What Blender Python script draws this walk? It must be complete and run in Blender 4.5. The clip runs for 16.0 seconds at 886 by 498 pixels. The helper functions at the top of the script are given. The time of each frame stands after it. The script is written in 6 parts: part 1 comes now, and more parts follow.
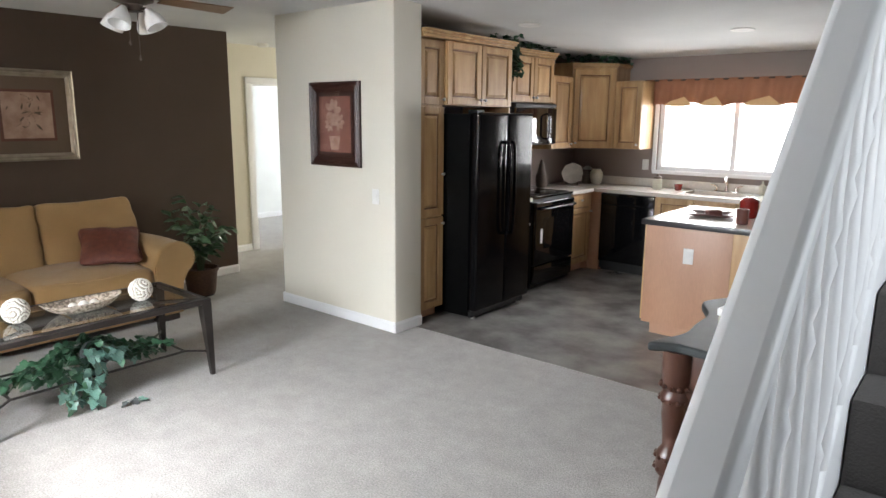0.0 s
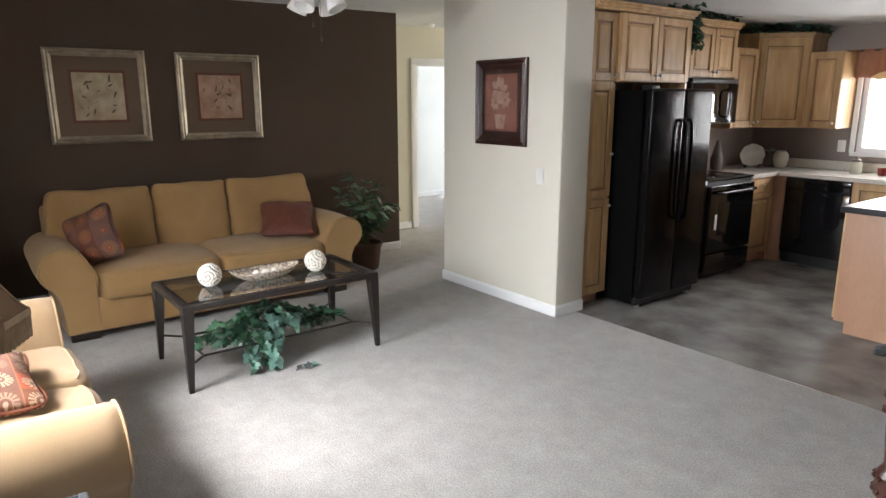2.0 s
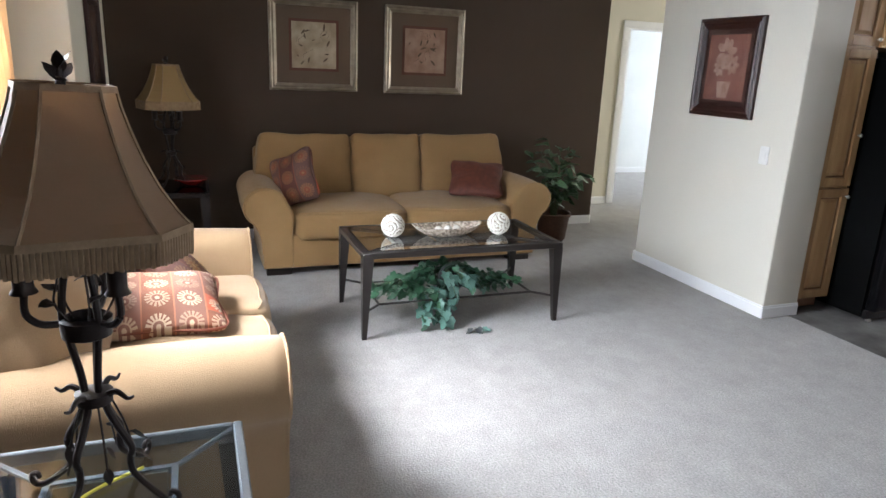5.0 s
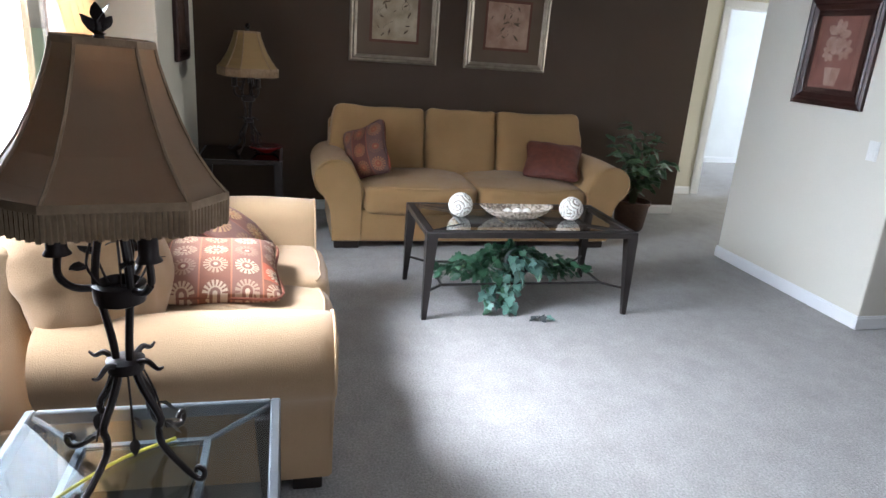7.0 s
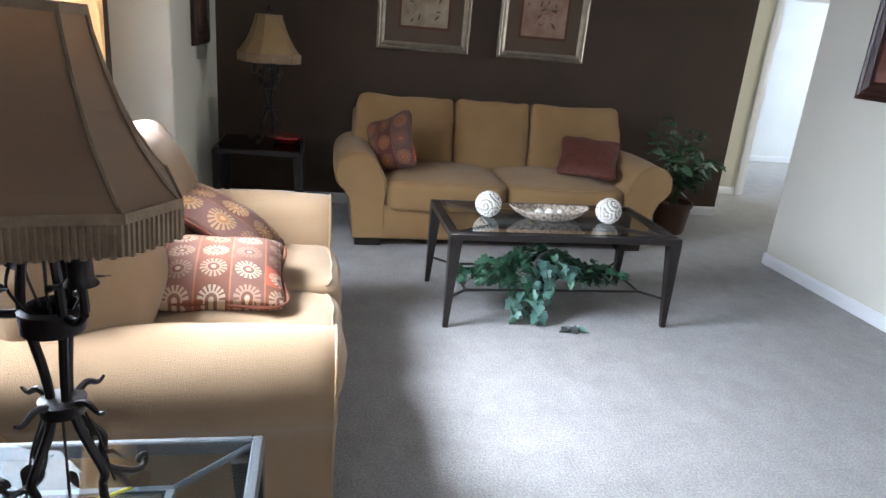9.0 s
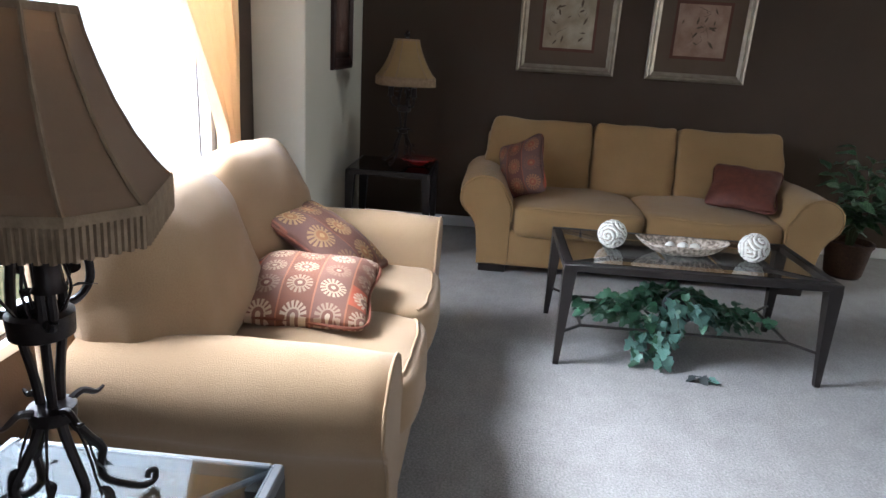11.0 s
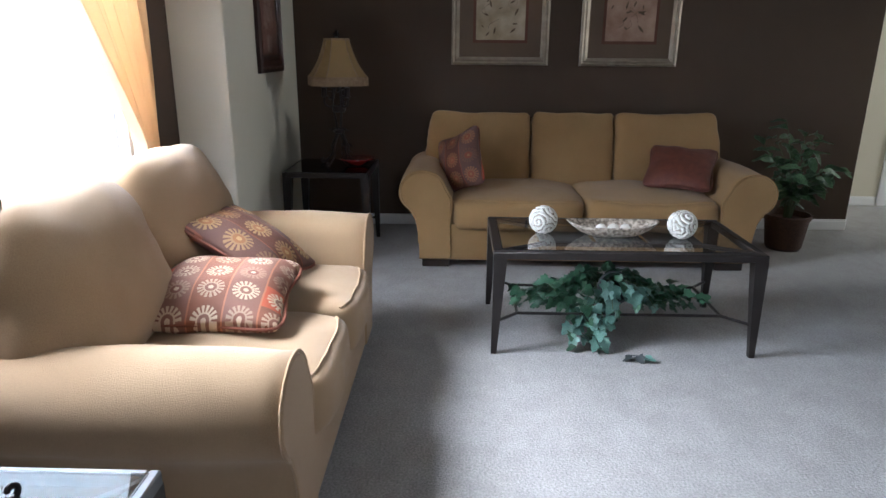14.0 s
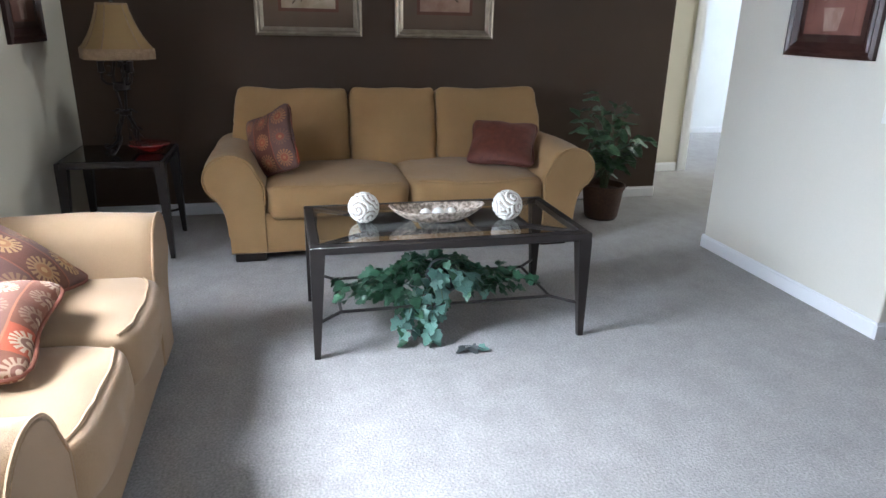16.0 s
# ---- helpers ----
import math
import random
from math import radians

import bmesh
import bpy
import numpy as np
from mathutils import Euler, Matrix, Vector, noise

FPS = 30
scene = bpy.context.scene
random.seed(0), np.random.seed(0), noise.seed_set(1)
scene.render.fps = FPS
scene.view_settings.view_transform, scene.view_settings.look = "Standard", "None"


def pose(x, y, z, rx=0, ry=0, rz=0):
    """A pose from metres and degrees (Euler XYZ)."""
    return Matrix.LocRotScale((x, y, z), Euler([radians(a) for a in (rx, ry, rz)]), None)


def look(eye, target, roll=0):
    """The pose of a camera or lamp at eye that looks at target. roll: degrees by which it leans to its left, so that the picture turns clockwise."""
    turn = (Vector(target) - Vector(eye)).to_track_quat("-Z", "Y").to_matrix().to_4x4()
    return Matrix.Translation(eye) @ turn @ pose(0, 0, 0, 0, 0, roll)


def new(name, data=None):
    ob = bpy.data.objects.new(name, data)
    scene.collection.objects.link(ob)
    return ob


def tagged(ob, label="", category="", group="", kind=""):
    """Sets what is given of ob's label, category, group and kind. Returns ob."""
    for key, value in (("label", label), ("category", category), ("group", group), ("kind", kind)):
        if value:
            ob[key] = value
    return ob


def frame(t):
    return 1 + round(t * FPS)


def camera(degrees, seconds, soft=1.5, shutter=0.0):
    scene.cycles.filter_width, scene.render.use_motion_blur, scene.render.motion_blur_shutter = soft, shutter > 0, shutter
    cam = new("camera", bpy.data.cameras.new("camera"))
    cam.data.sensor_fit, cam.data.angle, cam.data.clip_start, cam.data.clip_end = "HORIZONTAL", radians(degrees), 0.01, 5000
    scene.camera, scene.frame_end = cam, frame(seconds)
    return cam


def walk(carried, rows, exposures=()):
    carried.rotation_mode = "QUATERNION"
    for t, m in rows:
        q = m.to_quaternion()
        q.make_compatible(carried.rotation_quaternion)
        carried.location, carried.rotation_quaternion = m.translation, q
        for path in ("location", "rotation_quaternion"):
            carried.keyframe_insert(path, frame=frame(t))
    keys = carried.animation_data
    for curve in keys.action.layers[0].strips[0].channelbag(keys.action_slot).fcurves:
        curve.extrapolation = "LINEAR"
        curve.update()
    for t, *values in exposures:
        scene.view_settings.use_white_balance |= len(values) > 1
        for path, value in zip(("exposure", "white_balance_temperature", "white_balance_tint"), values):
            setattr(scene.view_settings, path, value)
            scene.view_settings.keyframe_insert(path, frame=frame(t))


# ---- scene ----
cam = camera(67.7, 16.0)
PATH = [
    (0, (0.06, 0.051, 1.648), (-1.195, 1.558, 1.258), 0.5),
    (0.5, (0.038, 0.043, 1.636), (-1.314, 1.449, 1.193), 0.1),
    (1, (0.009, 0.043, 1.628), (-1.413, 1.374, 1.174), 0.2),
    (1.5, (-0.027, 0.037, 1.629), (-1.522, 1.29, 1.186), -0.1),
    (2, (-0.066, 0.033, 1.619), (-1.621, 1.21, 1.175), -0.1),
    (2.5, (-0.092, 0.046, 1.604), (-1.688, 1.16, 1.143), -0.1),
    (3, (-0.118, 0.074, 1.591), (-1.767, 1.107, 1.128), -0.1),
    (3.5, (-0.144, 0.098, 1.585), (-1.845, 1.048, 1.133), -0.3),
    (4, (-0.185, 0.118, 1.565), (-1.946, 0.954, 1.121), 0.5),
    (4.5, (-0.231, 0.139, 1.541), (-2.022, 0.892, 1.065), 1.9),
    (5, (-0.269, 0.151, 1.518), (-2.071, 0.835, 0.985), 2.5),
    (7.5, (-0.439, 0.258, 1.495), (-2.292, 0.692, 0.881), 4.5),
    (8, (-0.538, 0.278, 1.483), (-2.391, 0.688, 0.852), 4.4),
    (8.5, (-0.594, 0.303, 1.47), (-2.448, 0.684, 0.822), 4.1),
    (9, (-0.628, 0.326, 1.471), (-2.486, 0.702, 0.834), 5.0),
    (9.5, (-0.668, 0.373, 1.465), (-2.541, 0.674, 0.83), 4.7),
    (10, (-0.715, 0.452, 1.458), (-2.615, 0.577, 0.844), 4.8),
    (12.5, (-0.776, 0.706, 1.413), (-2.672, 0.491, 0.814), 2.1),
    (13, (-0.76, 0.735, 1.41), (-2.666, 0.551, 0.831), 2.1),
    (13.5, (-0.75, 0.762, 1.406), (-2.661, 0.615, 0.834), 1.5),
    (14, (-0.785, 0.796, 1.406), (-2.697, 0.76, 0.819), 0.5),
    (14.5, (-0.859, 0.829, 1.4), (-2.761, 0.94, 0.792), 0.7),
    (15, (-0.935, 0.859, 1.402), (-2.803, 1.147, 0.745), 1.1),
    (15.5, (-1.005, 0.889, 1.405), (-2.85, 1.256, 0.727), 1.2),
    (16, (-1.076, 0.9, 1.401), (-2.911, 1.349, 0.745), 1.3),
]
EXPOSURES = [
    (0.0, -0.27, 6400, 11), (1.5, -0.42, 6450, 12), (3.5, -0.45, 6350, 12), (5.0, -0.40, 6020, 12), (9.0, -0.46, 5600, 11),
    (10.2, -0.65, 5620, 11), (12.5, -0.95, 5660, 12), (13.5, -0.90, 5620, 12), (14.5, -0.72, 5560, 11), (16.0, -0.38, 5560, 11),
]
walk(cam, [(t, look(eye, target, roll)) for t, eye, target, roll in PATH], EXPOSURES)

# ---- light ----
world = bpy.data.worlds.new("sky")
scene.world = world
world.use_nodes = True
sky = world.node_tree.nodes.new("ShaderNodeTexSky")
sky.sky_type, sky.sun_disc = "NISHITA", False
sky.sun_elevation, sky.sun_rotation = radians(43), radians(178)
world.node_tree.nodes["Background"].inputs["Strength"].default_value = 0.12
world.node_tree.links.new(sky.outputs[0], world.node_tree.nodes["Background"].inputs["Color"])

sun = new("sun", bpy.data.lights.new("sun", "SUN"))
sun.data.energy, sun.data.angle, sun.data.color = 10.5, radians(26), (1.0, 0.98, 0.97)
sun.matrix_world = look((-2.7, -8, 8.7), (-3.0, 1.3, 0))


def window_light(name, eye, target, width, height, watts, color, spread=180):
    """Daylight of the sky, standing in a window's opening, real or added unseen."""
    lamp = new(name, bpy.data.lights.new(name, "AREA"))
    lamp.data.shape, lamp.data.size, lamp.data.size_y = "RECTANGLE", width, height
    lamp.data.energy, lamp.data.color = watts, color
    lamp.data.spread = radians(spread)
    lamp.matrix_world = look(eye, target)
    return lamp


DAY = (0.90, 0.96, 1.0)
window_light("front_window_light", (-3.32, -1.42, 1.95), (-3.15, 0.75, 0.35), 1.8, 1.5, 470, DAY, 140)
# No window is known here; this lamp is added to brighten the balustrade.
window_light("stair_window_light", (1.30, 1.5, 1.8), (0, 1.7, 1.2), 0.95, 0.85, 15, DAY, 120)
window_light("kitchen_window_light", (-2.06, 7.36, 1.5), (-2.06, 5, 1.5), 1.55, 0.9, 58, (0.98, 0.98, 0.97), 150)
window_light("bedroom_window_light", (-8.2, 8.56, 1.4), (-8.2, 6, 1.4), 1.5, 1.4, 110, DAY)
# Added fill at an unseen, invented window, to brighten the hall.
window_light("hall_window_light", (-5.6, 8.56, 1.4), (-5.6, 6, 1.2), 0.8, 1.2, 140, (1.0, 0.98, 0.88))


# ---- materials ----
def material(name, color, rough=0.6, metal=0.0, second=None, scale=6.0, bump=0.0, bump_scale=120.0, stretch=(1, 1, 1),
             amount=0.5, coat=0.0, sheen=0.0, vary=0.0, detail=6.0, trans=0.0, grain=0.12, spec=0.5, coarse=0.5, thin=0.0):
    """A surface: a colour broken up by a second one at a large and a small scale, with fine relief."""
    m = bpy.data.materials.new(name)
    m.use_nodes = True
    nt = m.node_tree
    bsdf = nt.nodes["Principled BSDF"]
    co = nt.nodes.new("ShaderNodeTexCoord")
    mp = nt.nodes.new("ShaderNodeMapping")
    mp.inputs["Scale"].default_value = stretch
    nt.links.new(co.outputs["Object"], mp.inputs["Vector"])
    big = nt.nodes.new("ShaderNodeTexNoise")
    big.inputs["Scale"].default_value, big.inputs["Detail"].default_value, big.inputs["Roughness"].default_value = scale, detail, coarse
    nt.links.new(mp.outputs[0], big.inputs["Vector"])
    ramp = nt.nodes.new("ShaderNodeValToRGB")
    ramp.color_ramp.elements[0].position, ramp.color_ramp.elements[1].position = 0.5 - amount / 2, 0.5 + amount / 2
    ramp.color_ramp.elements[0].color = (*color, 1)
    ramp.color_ramp.elements[1].color = (*(second or [min(1, c * 1.12) for c in color]), 1)
    nt.links.new(big.outputs["Fac"], ramp.inputs[0])
    fine = nt.nodes.new("ShaderNodeTexNoise")
    fine.inputs["Scale"].default_value, fine.inputs["Detail"].default_value = bump_scale, 4
    nt.links.new(mp.outputs[0], fine.inputs["Vector"])
    hsv = nt.nodes.new("ShaderNodeHueSaturation")
    val = nt.nodes.new("ShaderNodeMapRange")
    val.inputs["To Min"].default_value, val.inputs["To Max"].default_value = 1 - grain, 1 + grain
    nt.links.new(fine.outputs["Fac"], val.inputs["Value"])
    if vary:
        info = nt.nodes.new("ShaderNodeObjectInfo")
        rnd = nt.nodes.new("ShaderNodeMapRange")
        rnd.inputs["To Min"].default_value, rnd.inputs["To Max"].default_value = 1 - vary, 1 + vary
        nt.links.new(info.outputs["Random"], rnd.inputs["Value"])
        mul = nt.nodes.new("ShaderNodeMath")
        mul.operation = "MULTIPLY"
        nt.links.new(val.outputs[0], mul.inputs[0])
        nt.links.new(rnd.outputs[0], mul.inputs[1])
        nt.links.new(mul.outputs[0], hsv.inputs["Value"])
    else:
        nt.links.new(val.outputs[0], hsv.inputs["Value"])
    nt.links.new(ramp.outputs[0], hsv.inputs["Color"])
    nt.links.new(hsv.outputs[0], bsdf.inputs["Base Color"])
    bsdf.inputs["Roughness"].default_value, bsdf.inputs["Metallic"].default_value = rough, metal
    bsdf.inputs["Coat Weight"].default_value = coat
    bsdf.inputs["Specular IOR Level"].default_value = spec
    bsdf.inputs["Sheen Weight"].default_value = sheen
    bsdf.inputs["Transmission Weight"].default_value = trans
    if thin:
        glow, mix = nt.nodes.new("ShaderNodeBsdfTranslucent"), nt.nodes.new("ShaderNodeMixShader")
        mix.inputs[0].default_value = thin
        nt.links.new(hsv.outputs[0], glow.inputs["Color"])
        nt.links.new(bsdf.outputs[0], mix.inputs[1])
        nt.links.new(glow.outputs[0], mix.inputs[2])
        nt.links.new(mix.outputs[0], nt.nodes["Material Output"].inputs["Surface"])
    if bump:
        b = nt.nodes.new("ShaderNodeBump")
        b.inputs["Strength"].default_value, b.inputs["Distance"].default_value = min(1.0, bump), 0.004
        nt.links.new(fine.outputs["Fac"], b.inputs["Height"])
        nt.links.new(b.outputs[0], bsdf.inputs["Normal"])
    return m


def cloth_medallions(name, base, ring, heart, cell):
    """Printed cloth: rows of daisies, each a disc with petals and a ring round it, on bands of two tones."""
    m = material(name, base, 0.75, bump=0.4, bump_scale=300, second=[c * 0.6 for c in base], scale=9, sheen=0.04)
    nt = m.node_tree
    link = nt.links.new
    bsdf = nt.nodes["Principled BSDF"]

    def math_node(op, a, b=None, c=None):
        n = nt.nodes.new("ShaderNodeMath")
        n.operation = op
        for i, v in enumerate((a, b, c)):
            if v is None:
                continue
            if isinstance(v, (int, float)):
                n.inputs[i].default_value = v
            else:
                link(v, n.inputs[i])
        return n.outputs[0]

    co = nt.nodes.new("ShaderNodeTexCoord")
    sep = nt.nodes.new("ShaderNodeSeparateXYZ")
    link(co.outputs["Object"], sep.inputs[0])
    u = math_node("SUBTRACT", math_node("FRACT", math_node("ADD", math_node("DIVIDE", sep.outputs[0], cell), 50.5)), 0.5)
    v = math_node("SUBTRACT", math_node("FRACT", math_node("ADD", math_node("DIVIDE", sep.outputs[1], cell), 50.5)), 0.5)
    r = math_node("SQRT", math_node("ADD", math_node("MULTIPLY", u, u), math_node("MULTIPLY", v, v)))
    ang = math_node("ARCTAN2", v, u)
    rays = math_node("GREATER_THAN", math_node("ABSOLUTE", math_node("SINE", math_node("MULTIPLY", ang, 8.0))), 0.60)
    inner = math_node("MAXIMUM", math_node("LESS_THAN", r, 0.22), math_node("MULTIPLY", rays, math_node("LESS_THAN", r, 0.39)))
    core = math_node("LESS_THAN", r, 0.17)
    dot = math_node("LESS_THAN", r, 0.075)
    band = math_node("GREATER_THAN", math_node("ABSOLUTE", u), 0.475)
    strip = math_node("FLOOR", math_node("ADD", math_node("DIVIDE", sep.outputs[0], cell), 50.5))
    pale = math_node("MULTIPLY", math_node("MODULO", strip, 2.0), 0.5)
    old = bsdf.inputs["Base Color"].links[0].from_socket
    cells = nt.nodes.new("ShaderNodeCombineXYZ")
    for k in range(2):
        link(math_node("FLOOR", math_node("ADD", math_node("DIVIDE", sep.outputs[k], cell), 50.5)), cells.inputs[k])
    dice = nt.nodes.new("ShaderNodeTexWhiteNoise")
    link(cells.outputs[0], dice.inputs["Vector"])
    inner = math_node("MULTIPLY", inner, math_node("MULTIPLY_ADD", dice.outputs["Value"], 1.1, 0.25))
    blush = math_node("MULTIPLY", math_node("GREATER_THAN", dice.outputs["Value"], 0.78), 0.9)
    for fac, col in ((pale, [c * 0.6 + 0.06 for c in base]), (blush, (0.50, 0.09, 0.03)), (band, [c * 1.7 for c in base]), (inner, ring), (core, heart), (dot, ring)):
        mix = nt.nodes.new("ShaderNodeMix")
        mix.data_type = "RGBA"
        link(math_node("MULTIPLY", fac, 0.85), mix.inputs["Factor"])
        link(old, mix.inputs[6])
        mix.inputs[7].default_value = (*col, 1)
        old = mix.outputs[2]
    link(old, bsdf.inputs["Base Color"])
    return m


def glass(name, color=(1, 1, 1), rough=0.0):
    m = bpy.data.materials.new(name)
    m.use_nodes = True
    b = m.node_tree.nodes["Principled BSDF"]
    b.inputs["Base Color"].default_value, b.inputs["Roughness"].default_value = (*color, 1), rough
    b.inputs["Transmission Weight"].default_value, b.inputs["IOR"].default_value = 1.0, 1.45
    return m


CARPET = material("carpet", (0.262, 0.246, 0.233), 0.97, second=(0.382, 0.364, 0.348), scale=6.5, bump=0.9, bump_scale=110, amount=0.46, sheen=0.15, grain=0.6, spec=0.05, detail=12, coarse=0.76)
VINYL = material("slate_vinyl", (0.11, 0.104, 0.098), 0.27, second=(0.245, 0.232, 0.22), scale=3.2, bump=0.12, bump_scale=40, amount=0.35)
BROWN = material("brown_paint", (0.066, 0.043, 0.029), 0.8, second=(0.073, 0.048, 0.033), spec=0.3, bump=0.25, bump_scale=160, scale=2, grain=0.04)
CREAM = material("cream_paint", (0.60, 0.56, 0.455), 0.7, second=(0.64, 0.60, 0.50), bump=0.25, bump_scale=150, scale=2, grain=0.04)
OFFWHITE = material("off_white_paint", (0.665, 0.63, 0.545), 0.65, second=(0.70, 0.665, 0.58), bump=0.25, bump_scale=150, scale=2, grain=0.04)
TAUPE = material("taupe_paint", (0.245, 0.20, 0.18), 0.7, second=(0.27, 0.22, 0.20), bump=0.25, bump_scale=150, scale=2, grain=0.04)
WHITE = material("white_wall_paint", (0.72, 0.73, 0.72), 0.75, bump=0.2, bump_scale=150, scale=2, grain=0.04)
TRIM = material("white_trim_paint", (0.78, 0.78, 0.79), 0.4, second=(0.81, 0.81, 0.81), bump=0.04, bump_scale=60, scale=2, grain=0.015)
CEILING = material("ceiling_paint", (0.60, 0.605, 0.595), 0.9, bump=0.5, bump_scale=90, scale=2, grain=0.04)
MAPLE = material("hickory", (0.40, 0.225, 0.095), 0.38, second=(0.58, 0.385, 0.19), scale=5, stretch=(3.2, 3.2, 0.45), bump=0.12, bump_scale=90, amount=0.42, coat=0.25, vary=0.16)
MAPLE_DARK = material("hickory_groove", (0.19, 0.095, 0.042), 0.45, second=(0.26, 0.14, 0.065), scale=6, stretch=(3, 3, 0.5), bump=0.1)
PANEL = material("cabinet_end_panel", (0.42, 0.225, 0.14), 0.42, second=(0.48, 0.275, 0.175), scale=3, stretch=(2, 2, 0.4), bump=0.05, bump_scale=60)
BLACK = material("black_appliance", (0.004, 0.004, 0.0045), 0.07, bump=0.01, bump_scale=30, spec=0.5)
BLACK_MATT = material("black_plastic", (0.008, 0.008, 0.008), 0.4, bump=0.05, spec=0.25)
BLACK_SIDE = material("black_fridge_side", (0.0025, 0.0025, 0.0025), 0.6, bump=0.05, spec=0.02)
BLACK_MIRROR = material("polished_black_glass", (0.004, 0.004, 0.0045), 0.03, spec=1.0, coat=1.0)
BLACK_DOOR = material("black_fridge_door", (0.003, 0.003, 0.0035), 0.12, bump=0.03, bump_scale=30, spec=0.14)
STEEL = material("brushed_steel", (0.62, 0.61, 0.58), 0.28, 1.0, bump=0.04)
CHROME = material("chrome", (0.8, 0.8, 0.8), 0.08, 1.0)
LAMINATE = material("laminate_counter", (0.60, 0.56, 0.50), 0.24, second=(0.72, 0.68, 0.62), scale=35, bump=0.04, coat=0.3)
EDGE = material("dark_counter_edge", (0.03, 0.028, 0.03), 0.3, scale=30)
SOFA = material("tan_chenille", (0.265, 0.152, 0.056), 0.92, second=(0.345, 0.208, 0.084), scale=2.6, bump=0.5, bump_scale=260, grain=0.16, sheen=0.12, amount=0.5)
# Same fabric as the sofa's, lightened for the window light on the loveseat.
SOFA_SUNLIT = material("light_tan_chenille", (0.31, 0.198, 0.102), 0.92, second=(0.385, 0.257, 0.142), scale=2.6, bump=0.4, bump_scale=300, grain=0.2, sheen=0.16, amount=0.6)
FOOT = material("dark_stained_foot", (0.02, 0.013, 0.01), 0.4)
IRON = material("bronze_iron", (0.018, 0.013, 0.012), 0.42, 0.5, second=(0.035, 0.024, 0.02), scale=14, bump=0.3, bump_scale=80)
TABLE_METAL = material("dark_bronze_metal", (0.024, 0.019, 0.017), 0.38, 0.35, second=(0.035, 0.028, 0.025), scale=8, bump=0.15, bump_scale=90)
SLATE_TILE = material("slate_inlay", (0.05, 0.048, 0.044), 0.35, second=(0.11, 0.10, 0.09), scale=12, bump=0.25, bump_scale=50)
GLASS = glass("clear_glass", (0.93, 0.97, 0.96))
BLACK_GLASS = glass("black_glass", (0.10, 0.10, 0.10))
SMOKED = glass("smoked_glass", (0.50, 0.56, 0.58))
GREY_METAL = material("grey_metal", (0.16, 0.165, 0.175), 0.35, 0.7, second=(0.22, 0.225, 0.235), scale=8, bump=0.1)
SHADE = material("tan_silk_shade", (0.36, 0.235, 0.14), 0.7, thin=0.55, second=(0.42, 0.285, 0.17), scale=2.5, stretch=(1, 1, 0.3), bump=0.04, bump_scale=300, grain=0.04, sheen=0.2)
# The same tan shade cloth, darkened for the lamp in the dimmer corner.
SHADE_DIM = material("gold_silk_shade", (0.27, 0.175, 0.07), 0.8, thin=0.2, second=(0.31, 0.205, 0.085), scale=3, stretch=(1, 1, 0.3), bump=0.15, bump_scale=300, grain=0.06)
FRINGE = material("beaded_fringe", (0.21, 0.135, 0.075), 0.8, second=(0.31, 0.215, 0.125), scale=40, bump=0.3, bump_scale=150)
SILVER = material("champagne_frame", (0.34, 0.29, 0.22), 0.4, 0.55, second=(0.22, 0.18, 0.135), scale=15, bump=0.25, bump_scale=60)
MAT_BROWN = material("taupe_mat_board", (0.115, 0.078, 0.05), 0.85, scale=4, bump=0.1)
RUST = material("rust_mat_board", (0.105, 0.038, 0.024), 0.85, second=(0.13, 0.052, 0.032), scale=9, bump=0.1)
PRINT_A = material("bird_print_cream", (0.27, 0.21, 0.13), 0.8, second=(0.47, 0.39, 0.28), scale=9, amount=0.4)
PRINT_B = material("bird_print_rose", (0.26, 0.145, 0.095), 0.8, second=(0.42, 0.285, 0.205), scale=9, amount=0.4)
INK = material("bird_ink", (0.075, 0.05, 0.03), 0.8, second=(0.14, 0.095, 0.055), scale=30)
MAHOGANY = material("mahogany_frame", (0.022, 0.008, 0.006), 0.42, second=(0.042, 0.014, 0.010), scale=6, stretch=(1, 1, 3), spec=0.35, bump=0.1)
FLOWER_PRINT = material("flower_print", (0.11, 0.036, 0.026), 0.6, second=(0.22, 0.09, 0.06), scale=5, amount=0.5)
PETAL = material("white_petal_paint", (0.36, 0.25, 0.20), 0.7, second=(0.22, 0.11, 0.075), scale=14)
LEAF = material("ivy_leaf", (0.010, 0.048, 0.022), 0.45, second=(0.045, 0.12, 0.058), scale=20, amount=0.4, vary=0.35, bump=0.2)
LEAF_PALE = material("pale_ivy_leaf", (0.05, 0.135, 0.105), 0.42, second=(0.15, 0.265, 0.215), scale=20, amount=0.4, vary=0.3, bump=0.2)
LEAF_VAR = material("variegated_leaf", (0.008, 0.036, 0.014), 0.35, second=(0.11, 0.19, 0.09), scale=26, amount=0.25, vary=0.3, bump=0.2)
STEM = material("plant_stem", (0.05, 0.075, 0.03), 0.6)
WICKER = material("brown_wicker", (0.048, 0.021, 0.013), 0.7, second=(0.10, 0.05, 0.028), scale=60, bump=0.9, bump_scale=120)
BALL = material("carved_white_resin", (0.66, 0.62, 0.55), 0.6, second=(0.74, 0.71, 0.65), scale=14, bump=0.2)
BALL_DARK = material("carved_groove", (0.30, 0.25, 0.2), 0.8, scale=14)
DISH = material("mottled_shell_dish", (0.16, 0.12, 0.09), 0.35, second=(0.56, 0.47, 0.38), scale=55, amount=0.2, bump=0.3)
RED_DISH = material("red_glaze", (0.24, 0.018, 0.014), 0.2, second=(0.16, 0.012, 0.01), scale=9, coat=0.5)
RED_PILLOW = cloth_medallions("rust_daisy_cloth", (0.105, 0.026, 0.011), (0.27, 0.12, 0.045), (0.20, 0.045, 0.016), 0.13)
